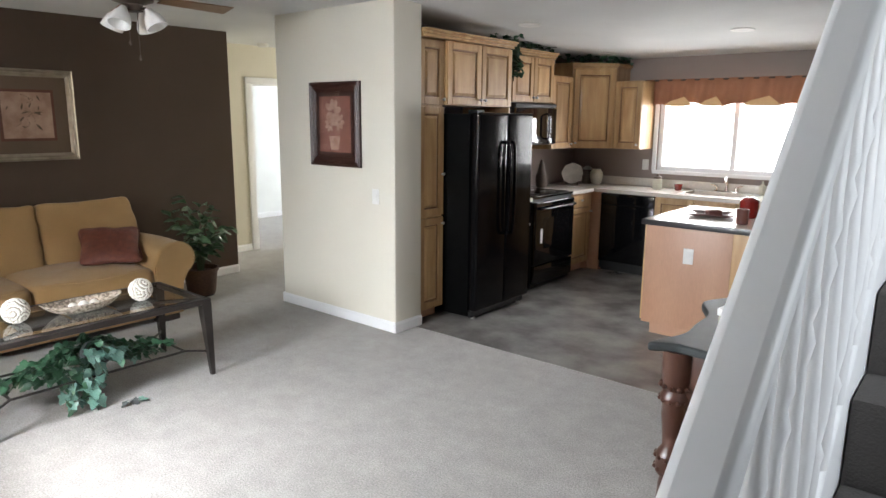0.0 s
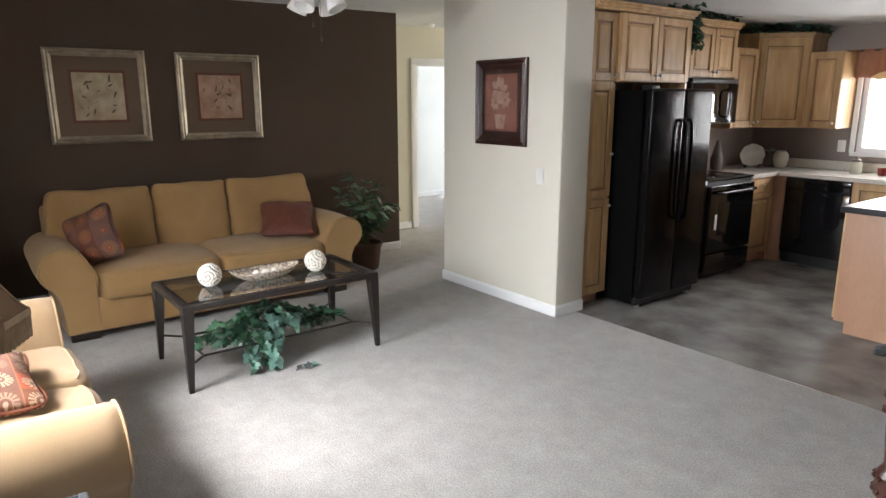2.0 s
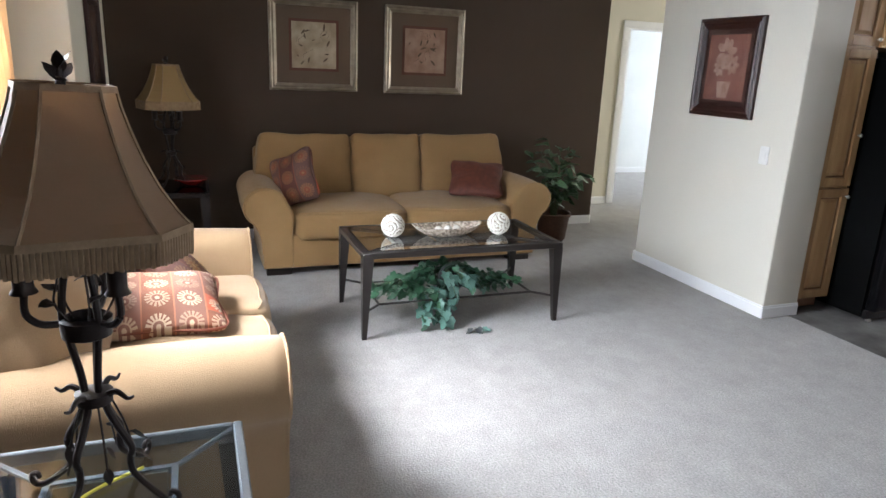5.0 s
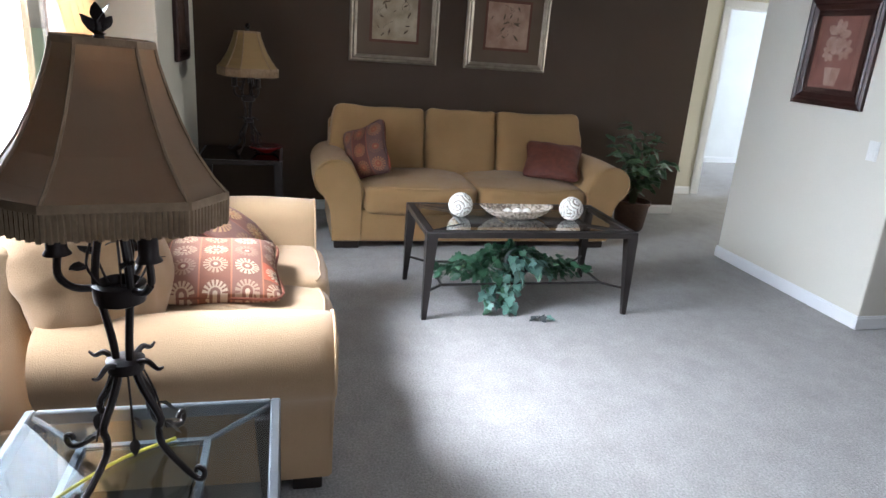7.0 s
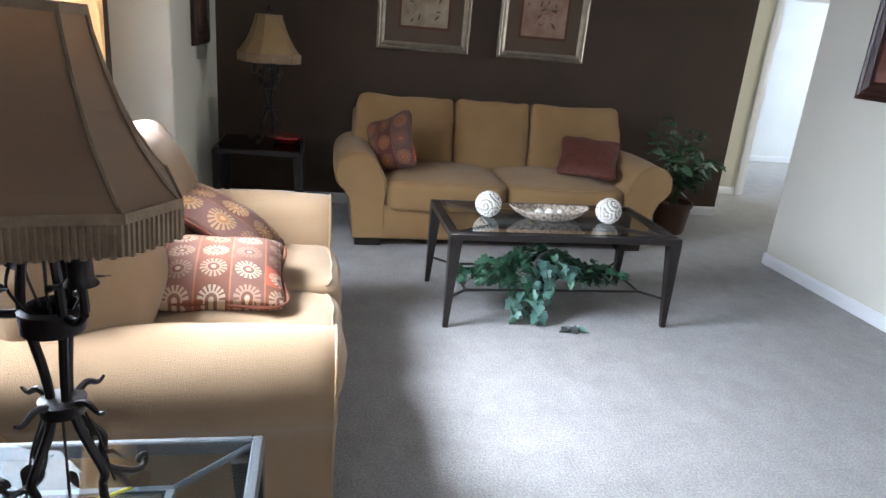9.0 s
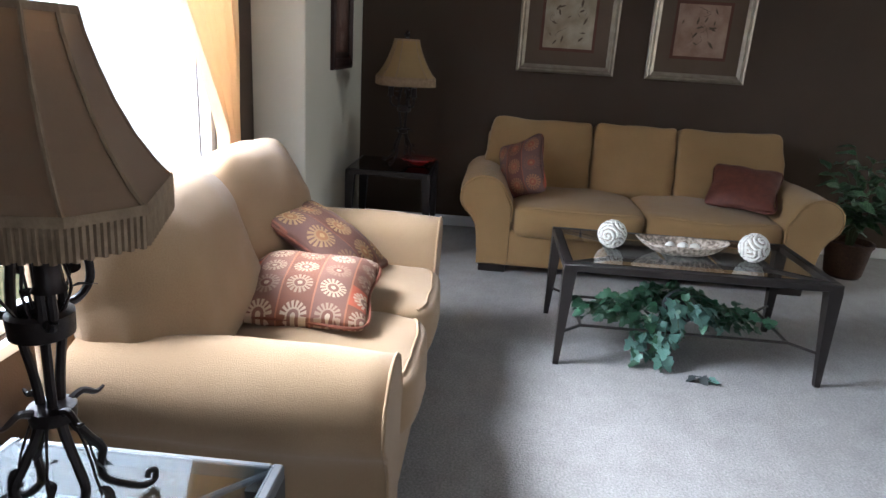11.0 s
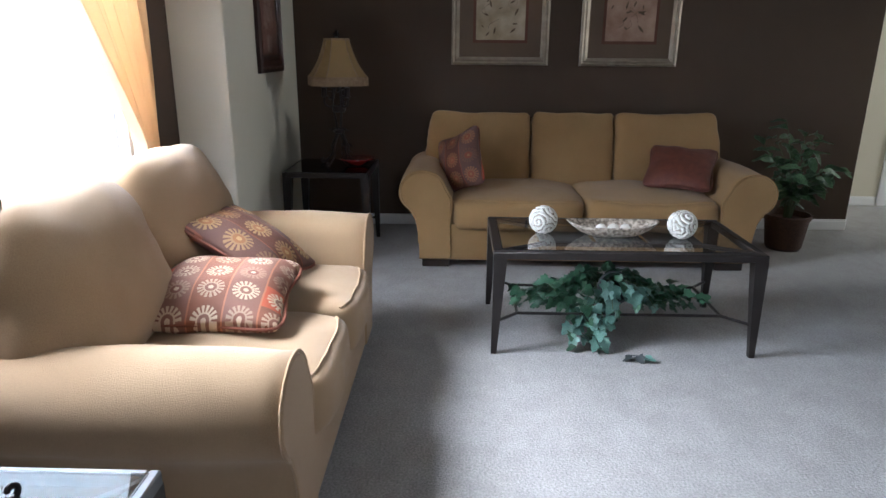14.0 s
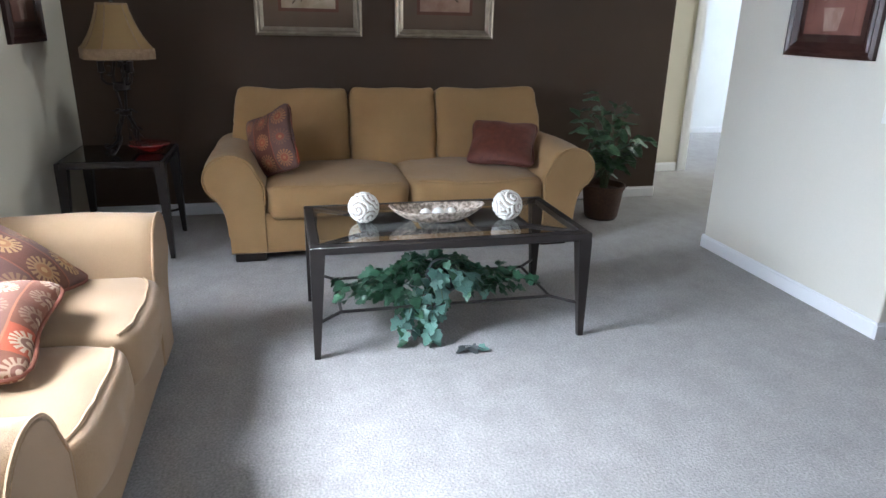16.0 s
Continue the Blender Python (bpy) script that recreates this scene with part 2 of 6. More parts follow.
PALE_PILLOW = cloth_medallions("coral_daisy_cloth", (0.25, 0.088, 0.042), (0.58, 0.43, 0.29), (0.16, 0.045, 0.024), 0.115)
BROWN_PILLOW = cloth_medallions("brown_daisy_cloth", (0.155, 0.05, 0.024), (0.50, 0.31, 0.13), (0.30, 0.12, 0.04), 0.15)
PIPING = material("rust_piping", (0.17, 0.05, 0.025), 0.7, bump=0.2)
PLAIN_PILLOW = material("maroon_brocade", (0.075, 0.016, 0.009), 0.6, second=(0.14, 0.036, 0.017), scale=24, bump=0.4, bump_scale=200, sheen=0.03)
CURTAIN = material("amber_drape", (0.70, 0.53, 0.34), 0.8, thin=0.5, second=(0.78, 0.63, 0.44), scale=2, bump=0.3, bump_scale=300)
VALANCE = material("rust_valance", (0.30, 0.125, 0.07), 0.8, second=(0.42, 0.20, 0.11), scale=3, bump=0.3, bump_scale=300)
VALANCE_SHEER = material("amber_valance_lining", (0.66, 0.42, 0.20), 0.8, second=(0.72, 0.5, 0.27), scale=4)
GLOBE = material("frosted_glass_globe", (0.82, 0.82, 0.80), 0.35, coat=0.3)
FAN_WOOD = material("fan_blade_wood", (0.20, 0.11, 0.06), 0.4, second=(0.27, 0.16, 0.09), scale=6, stretch=(0.5, 4, 4))
BRONZE = material("fan_bronze", (0.10, 0.075, 0.06), 0.35, 0.7)
PEWTER = material("pewter_plate", (0.50, 0.49, 0.46), 0.35, 0.6, second=(0.36, 0.35, 0.33), scale=12, bump=0.2)
CERAMIC = material("cream_ceramic", (0.58, 0.54, 0.44), 0.3, second=(0.42, 0.42, 0.33), scale=14, coat=0.3)
CERAMIC_DARK = material("brown_ceramic", (0.12, 0.09, 0.075), 0.35, second=(0.18, 0.14, 0.11), scale=10, coat=0.3)
SIDEBOARD = material("carved_mahogany", (0.036, 0.013, 0.008), 0.36, second=(0.07, 0.025, 0.014), scale=5, stretch=(3, 3, 0.6), bump=0.1, coat=0.15)
SIDEBOARD_PANEL = material("sideboard_veneer", (0.20, 0.092, 0.034), 0.34, second=(0.27, 0.13, 0.05), scale=4, stretch=(2, 2, 0.5), bump=0.08, coat=0.3)
STONE_TOP = material("dark_slate_top", (0.022, 0.026, 0.027), 0.5, second=(0.04, 0.045, 0.046), scale=14, bump=0.1)
LINEN = material("white_linen", (0.78, 0.77, 0.74), 0.85, bump=0.3, bump_scale=250)
STAIR_CARPET = material("dark_stair_carpet", (0.085, 0.078, 0.075), 0.95, second=(0.12, 0.11, 0.105), scale=6, bump=1.0, bump_scale=170)
CORD = material("yellow_cord", (0.55, 0.48, 0.05), 0.5)
DARK_CHIP = material("dark_leaf_scrap", (0.03, 0.035, 0.035), 0.6)
SWITCH = material("white_plastic", (0.72, 0.71, 0.68), 0.35)
GROUND = material("lawn", (0.06, 0.09, 0.03), 0.95, second=(0.10, 0.13, 0.05), scale=1.5, bump=0.5)
GLASS_PANE = glass("window_glass")
HAZE = bpy.data.materials.new("white_daylight_haze")
HAZE.use_nodes = True
HAZE.node_tree.nodes["Principled BSDF"].inputs["Emission Color"].default_value = (0.97, 0.97, 1.0, 1)
HAZE.node_tree.nodes["Principled BSDF"].inputs["Emission Strength"].default_value = 4.5


# ---- shaping helpers ----
def box(bm, x0, x1, y0, y1, z0, z1, bevel=0.0, seg=2):
    v = bmesh.ops.create_cube(bm, size=1, matrix=Matrix.LocRotScale(((x0 + x1) / 2, (y0 + y1) / 2, (z0 + z1) / 2), None, (abs(x1 - x0), abs(y1 - y0), abs(z1 - z0))))["verts"]
    if bevel:
        edges = list({e for w in v for e in w.link_edges})
        bmesh.ops.bevel(bm, geom=edges, offset=bevel, segments=seg, affect="EDGES", profile=0.6)
    return bm


def cyl(bm, p0, p1, r0, r1=None, seg=16, caps=True):
    p0, p1 = Vector(p0), Vector(p1)
    d = p1 - p0
    m = Matrix.Translation((p0 + p1) / 2) @ d.to_track_quat("Z", "Y").to_matrix().to_4x4()
    bmesh.ops.create_cone(bm, cap_ends=caps, segments=seg, radius1=r0, radius2=r0 if r1 is None else r1, depth=d.length, matrix=m)
    return bm


def ball(bm, c, r, seg=16, squash=1.0):
    bmesh.ops.create_uvsphere(bm, u_segments=seg, v_segments=seg // 2 + 2, radius=r, matrix=Matrix.LocRotScale(c, None, (1, 1, squash)))
    return bm


def lathe(bm, profile, c=(0, 0, 0), seg=24, close=True):
    """Turns (radius, height) pairs round the z axis at c."""
    rings = []
    for r, z in profile:
        rings.append([bm.verts.new((c[0] + r * math.cos(2 * math.pi * i / seg), c[1] + r * math.sin(2 * math.pi * i / seg), c[2] + z)) for i in range(seg)])
    for a, b in zip(rings, rings[1:]):
        for i in range(seg):
            bm.faces.new((a[i], a[(i + 1) % seg], b[(i + 1) % seg], b[i]))
    if close:
        bm.faces.new(rings[0][::-1])
        bm.faces.new(rings[-1])
    return bm


def tube(bm, pts, r, seg=8, r_end=None):
    """A round bar along a smooth line through the points."""
    pts = [Vector(p) for p in pts]
    path = []
    for i in range(len(pts) - 1):
        a, b = pts[max(i - 1, 0)], pts[i]
        c, d = pts[i + 1], pts[min(i + 2, len(pts) - 1)]
        for k in range(5):
            t = k / 5
            path.append(0.5 * (2 * b + (c - a) * t + (2 * a - 5 * b + 4 * c - d) * t * t + (3 * b - a - 3 * c + d) * t ** 3))
    path.append(pts[-1])
    rings = []
    for i, p in enumerate(path):
        way = (path[min(i + 1, len(path) - 1)] - path[max(i - 1, 0)]).normalized()
        side = way.cross(Vector((0.31, 0.17, 0.93))).normalized()
        up = side.cross(way)
        rr = r if r_end is None else r + (r_end - r) * i / (len(path) - 1)
        rings.append([bm.verts.new(p + rr * (math.cos(2 * math.pi * k / seg) * side + math.sin(2 * math.pi * k / seg) * up)) for k in range(seg)])
    for a, b in zip(rings, rings[1:]):
        for i in range(seg):
            bm.faces.new((a[i], a[(i + 1) % seg], b[(i + 1) % seg], b[i]))
    bm.faces.new(rings[0][::-1])
    bm.faces.new(rings[-1])
    return bm


def prism(bm, outline, axis, a, b):
    """Extrudes a closed outline of pairs along an axis from a to b."""
    def at(p, h):
        return {"x": (h, p[0], p[1]), "y": (p[0], h, p[1]), "z": (p[0], p[1], h)}[axis]
    lo, hi = [bm.verts.new(at(p, a)) for p in outline], [bm.verts.new(at(p, b)) for p in outline]
    n = len(outline)
    bm.faces.new(lo)
    bm.faces.new(hi[::-1])
    for i in range(n):
        bm.faces.new((lo[i], hi[i], hi[(i + 1) % n], lo[(i + 1) % n]))
    return bm


def stuffed(x, y, z, sx, sy, sz, k=5.0, crown=0.0, pinch=0.0, wrinkle=0.0, seed=0):
    """Where a point of a cube from -1 to 1 lies on a stuffed block of that size."""
    s = (abs(x) ** k + abs(y) ** k + abs(z) ** k) ** (1 / k)
    x, y, z = x / s, y / s, z / s
    if pinch:
        z *= (1 - pinch * abs(x) ** 3) * (1 - pinch * abs(y) ** 3)
        g = 1 - 0.10 * (1 - x * x) * abs(y) ** 2
        h = 1 - 0.10 * (1 - y * y) * abs(x) ** 2
        x, y = x * h, y * g
    p = Vector((x * sx / 2, y * sy / 2, z * sz / 2 + crown * (1 - x * x) * (1 - y * y) * (1 if z > 0 else -0.3)))
    if wrinkle:
        p += wrinkle * noise.noise_vector(p * 5 + Vector((seed * 3.1, seed, 0))) + wrinkle * 0.5 * noise.noise_vector(p * 13 + Vector((seed, 0, 5)))
    return p


def cushion(bm, sx, sy, sz, k=5.0, crown=0.0, c=(0, 0, 0), n=12, wrinkle=0.0, seed=0, pinch=0.0):
    """A stuffed block: a cube rounded by a power norm, with a crowned top, soft dents and, for pillows, drawn-in sides."""
    start = len(bm.verts)
    v = bmesh.ops.create_cube(bm, size=2)["verts"]
    bmesh.ops.subdivide_edges(bm, edges=list({e for w in v for e in w.link_edges}), cuts=n, use_grid_fill=True)
    bm.verts.ensure_lookup_table()
    for w in bm.verts[start:]:
        w.co = stuffed(*w.co, sx, sy, sz, k, crown, pinch, wrinkle, seed) + Vector(c)
    bmesh.ops.remove_doubles(bm, verts=bm.verts[start:], dist=1e-5)
    return bm


def loft(bm, rings):
    """Skins closed rings of points, one after another, with both ends closed."""
    rows = [[bm.verts.new(p) for p in ring] for ring in rings]
    n = len(rows[0])
    for a, b in zip(rows, rows[1:]):
        for i in range(n):
            bm.faces.new((a[i], a[(i + 1) % n], b[(i + 1) % n], b[i]))
    bm.faces.new(rows[0][::-1])
    bm.faces.new(rows[-1])
    return bm


def mesh_of(name, bm, mat, smooth=True, angle=40):
    bmesh.ops.recalc_face_normals(bm, faces=bm.faces)
    if smooth:
        for f in bm.faces:
            f.smooth = True
        for e in bm.edges:
            if len(e.link_faces) == 2 and e.calc_face_angle(0) > radians(angle):
                e.smooth = False
    me = bpy.data.meshes.new(name)
    bm.to_mesh(me)
    bm.free()
    me.materials.append(mat)
    return me


def part(name, bm, mat, parent, label="", m=None, smooth=True):
    ob = new(name, mesh_of(name, bm, mat, smooth))
    ob.parent = parent
    if m is not None:
        ob.matrix_basis = m
    if label:
        tagged(ob, label)
    return ob


def thing(name, m, label, category, group=""):
    ob = new(name)
    ob.empty_display_size = 0.1
    ob.matrix_basis = m
    return tagged(ob, label, category, group)


def solid(name, bm, mat, label, category, m=None, group="", kind="", smooth=True):
    ob = new(name, mesh_of(name, bm, mat, smooth))
    if m is not None:
        ob.matrix_basis = m
    return tagged(ob, label, category, group, kind)


def structure(name, bm, mat, label, category="", smooth=False):
    return solid(name, bm, mat, label, category or name.split("_")[0], kind="structure", smooth=smooth)


B = bmesh.new


# ---- the setting ----
XW, XE, YS, YN = -6.055, 1.15, -0.75, 7.25      # brown wall, stair wall, front wall, kitchen wall
YB, XB = -0.45, -4.46                          # the boxed-out corner beside the front window
ZC = 2.46


def wall_with_hole(bm, axis, plane, thick, a0, a1, z0, z1, hole):
    """A wall along x (axis 'x') or y at the given plane, with one opening (a, b, low, high)."""
    ha, hb, hl, hh = hole
    for s0, s1, l, h in ((a0, ha, z0, z1), (hb, a1, z0, z1), (ha, hb, z0, hl), (ha, hb, hh, z1)):
        if s1 - s0 < 1e-4 or h - l < 1e-4:
            continue
        if axis == "x":
            box(bm, s0, s1, plane, plane + thick, l, h)
        else:
            box(bm, plane, plane + thick, s0, s1, l, h)
    return bm


structure("floor_carpet", box(B(), -9.6, XE, -0.9, 3.82, -0.1, 0.0), CARPET, "light grey-beige cut-pile carpet on the living room floor", "floor")
structure("floor_carpet_hall", box(B(), -9.6, -4.02, 3.82, 8.6, -0.1, 0.0), CARPET, "grey-beige carpet of the hall and bedroom", "floor")
structure("floor_vinyl", box(B(), -4.02, XE, 3.82, 7.4, -0.1, 0.003), VINYL, "mottled dark slate-look vinyl kitchen floor", "floor")
structure("ground", box(B(), -80, 80, -80, 80, -0.6, -0.5), GROUND, "lawn round the house", "ground")

structure("backdrop", box(B(), -11, 4, -3.3, -3.28, -0.498, 2.3), HAZE, "white blown-out daylight outside the front window", "backdrop")

# ceilings, slightly vaulted towards the outer walls
structure("ceiling_living", prism(B(), [(-0.9, 2.44), (3.75, 2.475), (3.75, 2.7), (-0.9, 2.7)], "x", -6.3, XE + 0.12), CEILING, "white textured living room ceiling", "ceiling")
structure("ceiling_kitchen", prism(B(), [(3.75, 2.475), (7.4, 2.30), (7.4, 2.7), (3.75, 2.7)], "x", -4.02, XE + 0.12), CEILING, "white textured kitchen ceiling", "ceiling")
structure("ceiling_hall", box(B(), -9.6, -4.02, 3.75, 8.6, 2.475, 2.7), CEILING, "white textured hall ceiling", "ceiling")

structure("wall_west", box(B(), XW - 0.11, XW, YB - 0.4, 3.965, 0, 2.6), BROWN, "dark brown painted accent wall behind the sofa", "wall")
# hall side of that wall, and the wall that closes the hall
structure("wall_hall_south", box(B(), -6.96, XW - 0.11, 3.855, 3.965, 0, 2.6), CREAM, "cream painted hall wall", "wall")
structure("wall_hall_end", wall_with_hole(B(), "y", -7.07, 0.11, 3.5, 8.5, 0, 2.6, (4.83, 5.64, 0, 2.03)), CREAM, "cream painted hall wall with a doorway", "wall")
structure("wall_bedroom_west", box(B(), -9.25, -9.14, 3.4, 8.6, 0, 2.6), WHITE, "white bedroom wall", "wall")
structure("wall_bedroom_south", box(B(), -9.14, -7.07, 3.4, 3.5, 0, 2.6), WHITE, "white bedroom wall", "wall")
structure("wall_bedroom_north", wall_with_hole(B(), "x", 8.5, 0.11, -9.14, -7.0, 0, 2.6, (-8.95, -7.45, 0.7, 2.1)), WHITE, "white bedroom wall with a window opening", "wall")
# The opening is added to let the hall fill lamp in.
structure("wall_hall_north", wall_with_hole(B(), "x", 8.5, 0.11, -7.0, -4.02, 0, 2.6, (-6.0, -5.2, 0.8, 2.0)), CREAM, "cream hall wall with an added, unseen window opening", "wall")

# the stub wall with the framed flower print, and the wall behind the kitchen units
PX0, PX1, PY0, PY1 = -4.75, -3.36, 3.59, 3.89
structure("wall_partition", box(B(), PX0, PX1, PY0, PY1, 0, 2.62, 0.012, 3), OFFWHITE, "off-white painted partition wall with rounded corners", "wall", smooth=True)
structure("wall_hall_east", box(B(), PX0, PX0 + 0.12, PY1, 8.5, 0, 2.6), CREAM, "cream painted hall wall", "wall")
structure("wall_kitchen_west", box(B(), -4.02, -3.91, PY1, YN + 0.12, 0, 2.6), TAUPE, "taupe painted kitchen wall behind the cabinets", "wall")
KW = (-2.86, -1.26, 1.09, 1.98)
structure("wall_kitchen_north", wall_with_hole(B(), "x", YN, 0.12, -3.91, XE + 0.12, 0, 2.6, KW), TAUPE, "taupe painted kitchen wall with a wide window", "wall")
# Unseen wall, taupe to limit bounce; opening added for the stair fill lamp.
structure("wall_east", wall_with_hole(B(), "y", XE, 0.12, YS - 0.12, YN, 0, 2.62, (1.0, 2.0, 1.35, 2.25)), TAUPE, "unseen taupe wall beyond the stairs with an added opening for fill light", "wall")

# the front wall: the brown bay with the window, the boxed-out corner, the entry
FW = (-4.0, -2.06, 0.55, 2.24)
structure("wall_south", wall_with_hole(B(), "x", YS - 0.12, 0.12, XB, -0.15, 0, 2.6, FW), BROWN, "dark brown front wall with a large window", "wall")
# Unseen; added to close the room, dark so that little light bounces back.
structure("wall_entry", box(B(), -0.15, XE, YS - 0.12, YS, 0, 2.6), BROWN, "unseen front wall added beside the stairs, dark brown to cut bounce", "wall")
structure("wall_corner_box", box(B(), XW, XB, YS - 0.12, YB, 0, 2.6, 0.012, 3), CREAM, "cream boxed-out wall corner beside the front window", "wall", smooth=True)


def baseboard(x0, y0, x1, y1, nx, ny, mat=TRIM):
    """A moulded board 85 mm high along a wall whose face looks to (nx, ny)."""
    bm = B()
    if ny:
        box(bm, min(x0, x1), max(x0, x1), min(y0, y0 + ny * 0.012), max(y0, y0 + ny * 0.012), 0.002, 0.075, 0.003, 1)
        box(bm, min(x0, x1), max(x0, x1), min(y0, y0 + ny * 0.007), max(y0, y0 + ny * 0.007), 0.073, 0.088, 0.002, 1)
    else:
        box(bm, min(x0, x0 + nx * 0.012), max(x0, x0 + nx * 0.012), min(y0, y1), max(y0, y1), 0.002, 0.075, 0.003, 1)
        box(bm, min(x0, x0 + nx * 0.007), max(x0, x0 + nx * 0.007), min(y0, y1), max(y0, y1), 0.073, 0.088, 0.002, 1)
    return structure("baseboard", bm, mat, "white painted baseboard along the wall", "baseboard")


baseboard(XW, YB + 0.012, XW, 3.965, 1, 0)
baseboard(XW + 0.012, YB, XB, YB, 0, 1)
baseboard(PX0, PY0, PX1, PY0, 0, -1)
baseboard(PX1, PY0 - 0.012, PX1, PY1, 1, 0)
baseboard(PX0, PY0 - 0.012, PX0, PY1, -1, 0)
baseboard(-6.96, 3.98, -6.96, 4.752, 1, 0)
baseboard(-6.95, 3.965, XW, 3.965, 0, 1)
baseboard(-9.14, 3.5, -9.14, 8.5, 1, 0)
baseboard(-9.13, 8.5, -7.07, 8.5, 0, -1)


def casing_and_door():
    """White door casing round the hall doorway, jambs and an open white door."""
    d = thing("door_1", pose(-6.96, 4.83, 0), "white painted doorway to a bright bedroom, door open", "door")
    d["kind"] = "structure"
    w, h = 0.81, 2.03
    part("casing", box(box(box(B(), 0.0, 0.018, -0.075, 0.0, 0.002, h, 0.004), 0.0, 0.018, w, w + 0.075, 0.002, h, 0.004), 0.0, 0.018, -0.075, w + 0.075, h, h + 0.075, 0.004), TRIM, d)
    part("jamb", box(box(box(B(), -0.11, 0.0, 0.0, 0.032, 0.002, h), -0.11, 0.0, w - 0.018, w, 0.002, h), -0.11, 0.0, 0.032, w - 0.018, h - 0.018, h), TRIM, d)
    part("door_stop", box(B(), -0.075, -0.045, 0.032, 0.046, 0.002, h - 0.018), TRIM, d)
    leaf = part("door_leaf", box(B(), -0.90, -0.125, -0.02, 0.015, 0.012, 2.0, 0.003), TRIM, d)
    part("strike_plate", box(B(), -0.038, -0.012, 0.0325, 0.0345, 0.96, 1.03), STEEL, d, "small brass strike plate")
    return d


casing_and_door()


def window(name, x0, x1, z0, z1, y_in, y_out, label, mullions, inward):
    """A white framed window with sill and panes in a wall along x."""
    w = thing(name, pose(0, 0, 0), label, "window")
    w["kind"] = "structure"
    f, ym = 0.05, (y_in + y_out) / 2
    bm = B()
    for a, b, c, d in ((x0, x0 + f, z0, z1), (x1 - f, x1, z0, z1), (x0 + f, x1 - f, z0, z0 + f), (x0 + f, x1 - f, z1 - f, z1)):
        box(bm, a, b, ym - 0.03, ym + 0.03, c, d, 0.004, 1)
    part("window_frame", bm, TRIM, w)
    edges = [x0 + f] + [m for m in mullions] + [x1 - f]
    for m in mullions:
        part("mullion", box(B(), m - 0.025, m + 0.025, ym - 0.025, ym + 0.025, z0 + f, z1 - f, 0.004, 1), TRIM, w)
    for i, (a, b) in enumerate(zip(edges, edges[1:])):
        a, b = a + (0.025 if i else 0), b - (0.025 if i < len(edges) - 2 else 0)
        p = part("pane", box(B(), a, b, ym - 0.003, ym + 0.003, z0 + f, z1 - f), GLASS_PANE, w, smooth=False)
        p.visible_shadow = False
    part("window_sill", box(B(), x0 - 0.03, x1 + 0.03, min(y_in, y_in + inward * 0.035), max(y_in, y_in + inward * 0.035), z0 - 0.03, z0 + 0.008, 0.005, 2), TRIM, w)
    bm = B()
    for a, b, c, d in ((x0 - 0.045, x0, z0, z1 + 0.045), (x1, x1 + 0.045, z0, z1 + 0.045), (x0, x1, z1, z1 + 0.045)):
        box(bm, a, b, min(y_in, y_in + inward * 0.016), max(y_in, y_in + inward * 0.016), c, d, 0.003, 1)
    part("window_casing", bm, TRIM, w)
    return w


window("window_1", *FW, YS, YS - 0.12, "large white-framed living room window, blown out with daylight", [], 1)
window("window_2", *KW, YN, YN + 0.12, "wide white-framed kitchen window over the sink", [-2.06], -1)
# Unseen window, added at the hall's end for the hall fill lamp.
window("window_4", -6.0, -5.2, 0.8, 2.0, 8.5, 8.61, "small white-framed window added unseen to light the hall", [], -1)
window("window_3", -8.95, -7.45, 0.7, 2.1, 8.5, 8.61, "white-framed bedroom window", [-8.2], -1)


# ---- stairs and balustrade ----
def stairs():
    s = thing("staircase", pose(0, 0, 0), "steep dark-carpeted stairs rising beside a white balustrade", "stairs")
    s["kind"] = "structure"
    x0, x1, y, run, rise = -0.104, 1.15, 0.57, 0.192, 0.184
    for i in range(12):
        bm = box(B(), x0, x1, y + run * i, y + run * (i + 1) + 0.0, 0.002 if i == 0 else 0.184 * i - 0.18, rise * (i + 1), 0.012, 2)
        part("step", bm, STAIR_CARPET, s)
    return s


stairs()
RAIL_X, RAIL_A, RAIL_B = -0.120, 0.697, 0.961  # the handrail's top: z = A + B * y


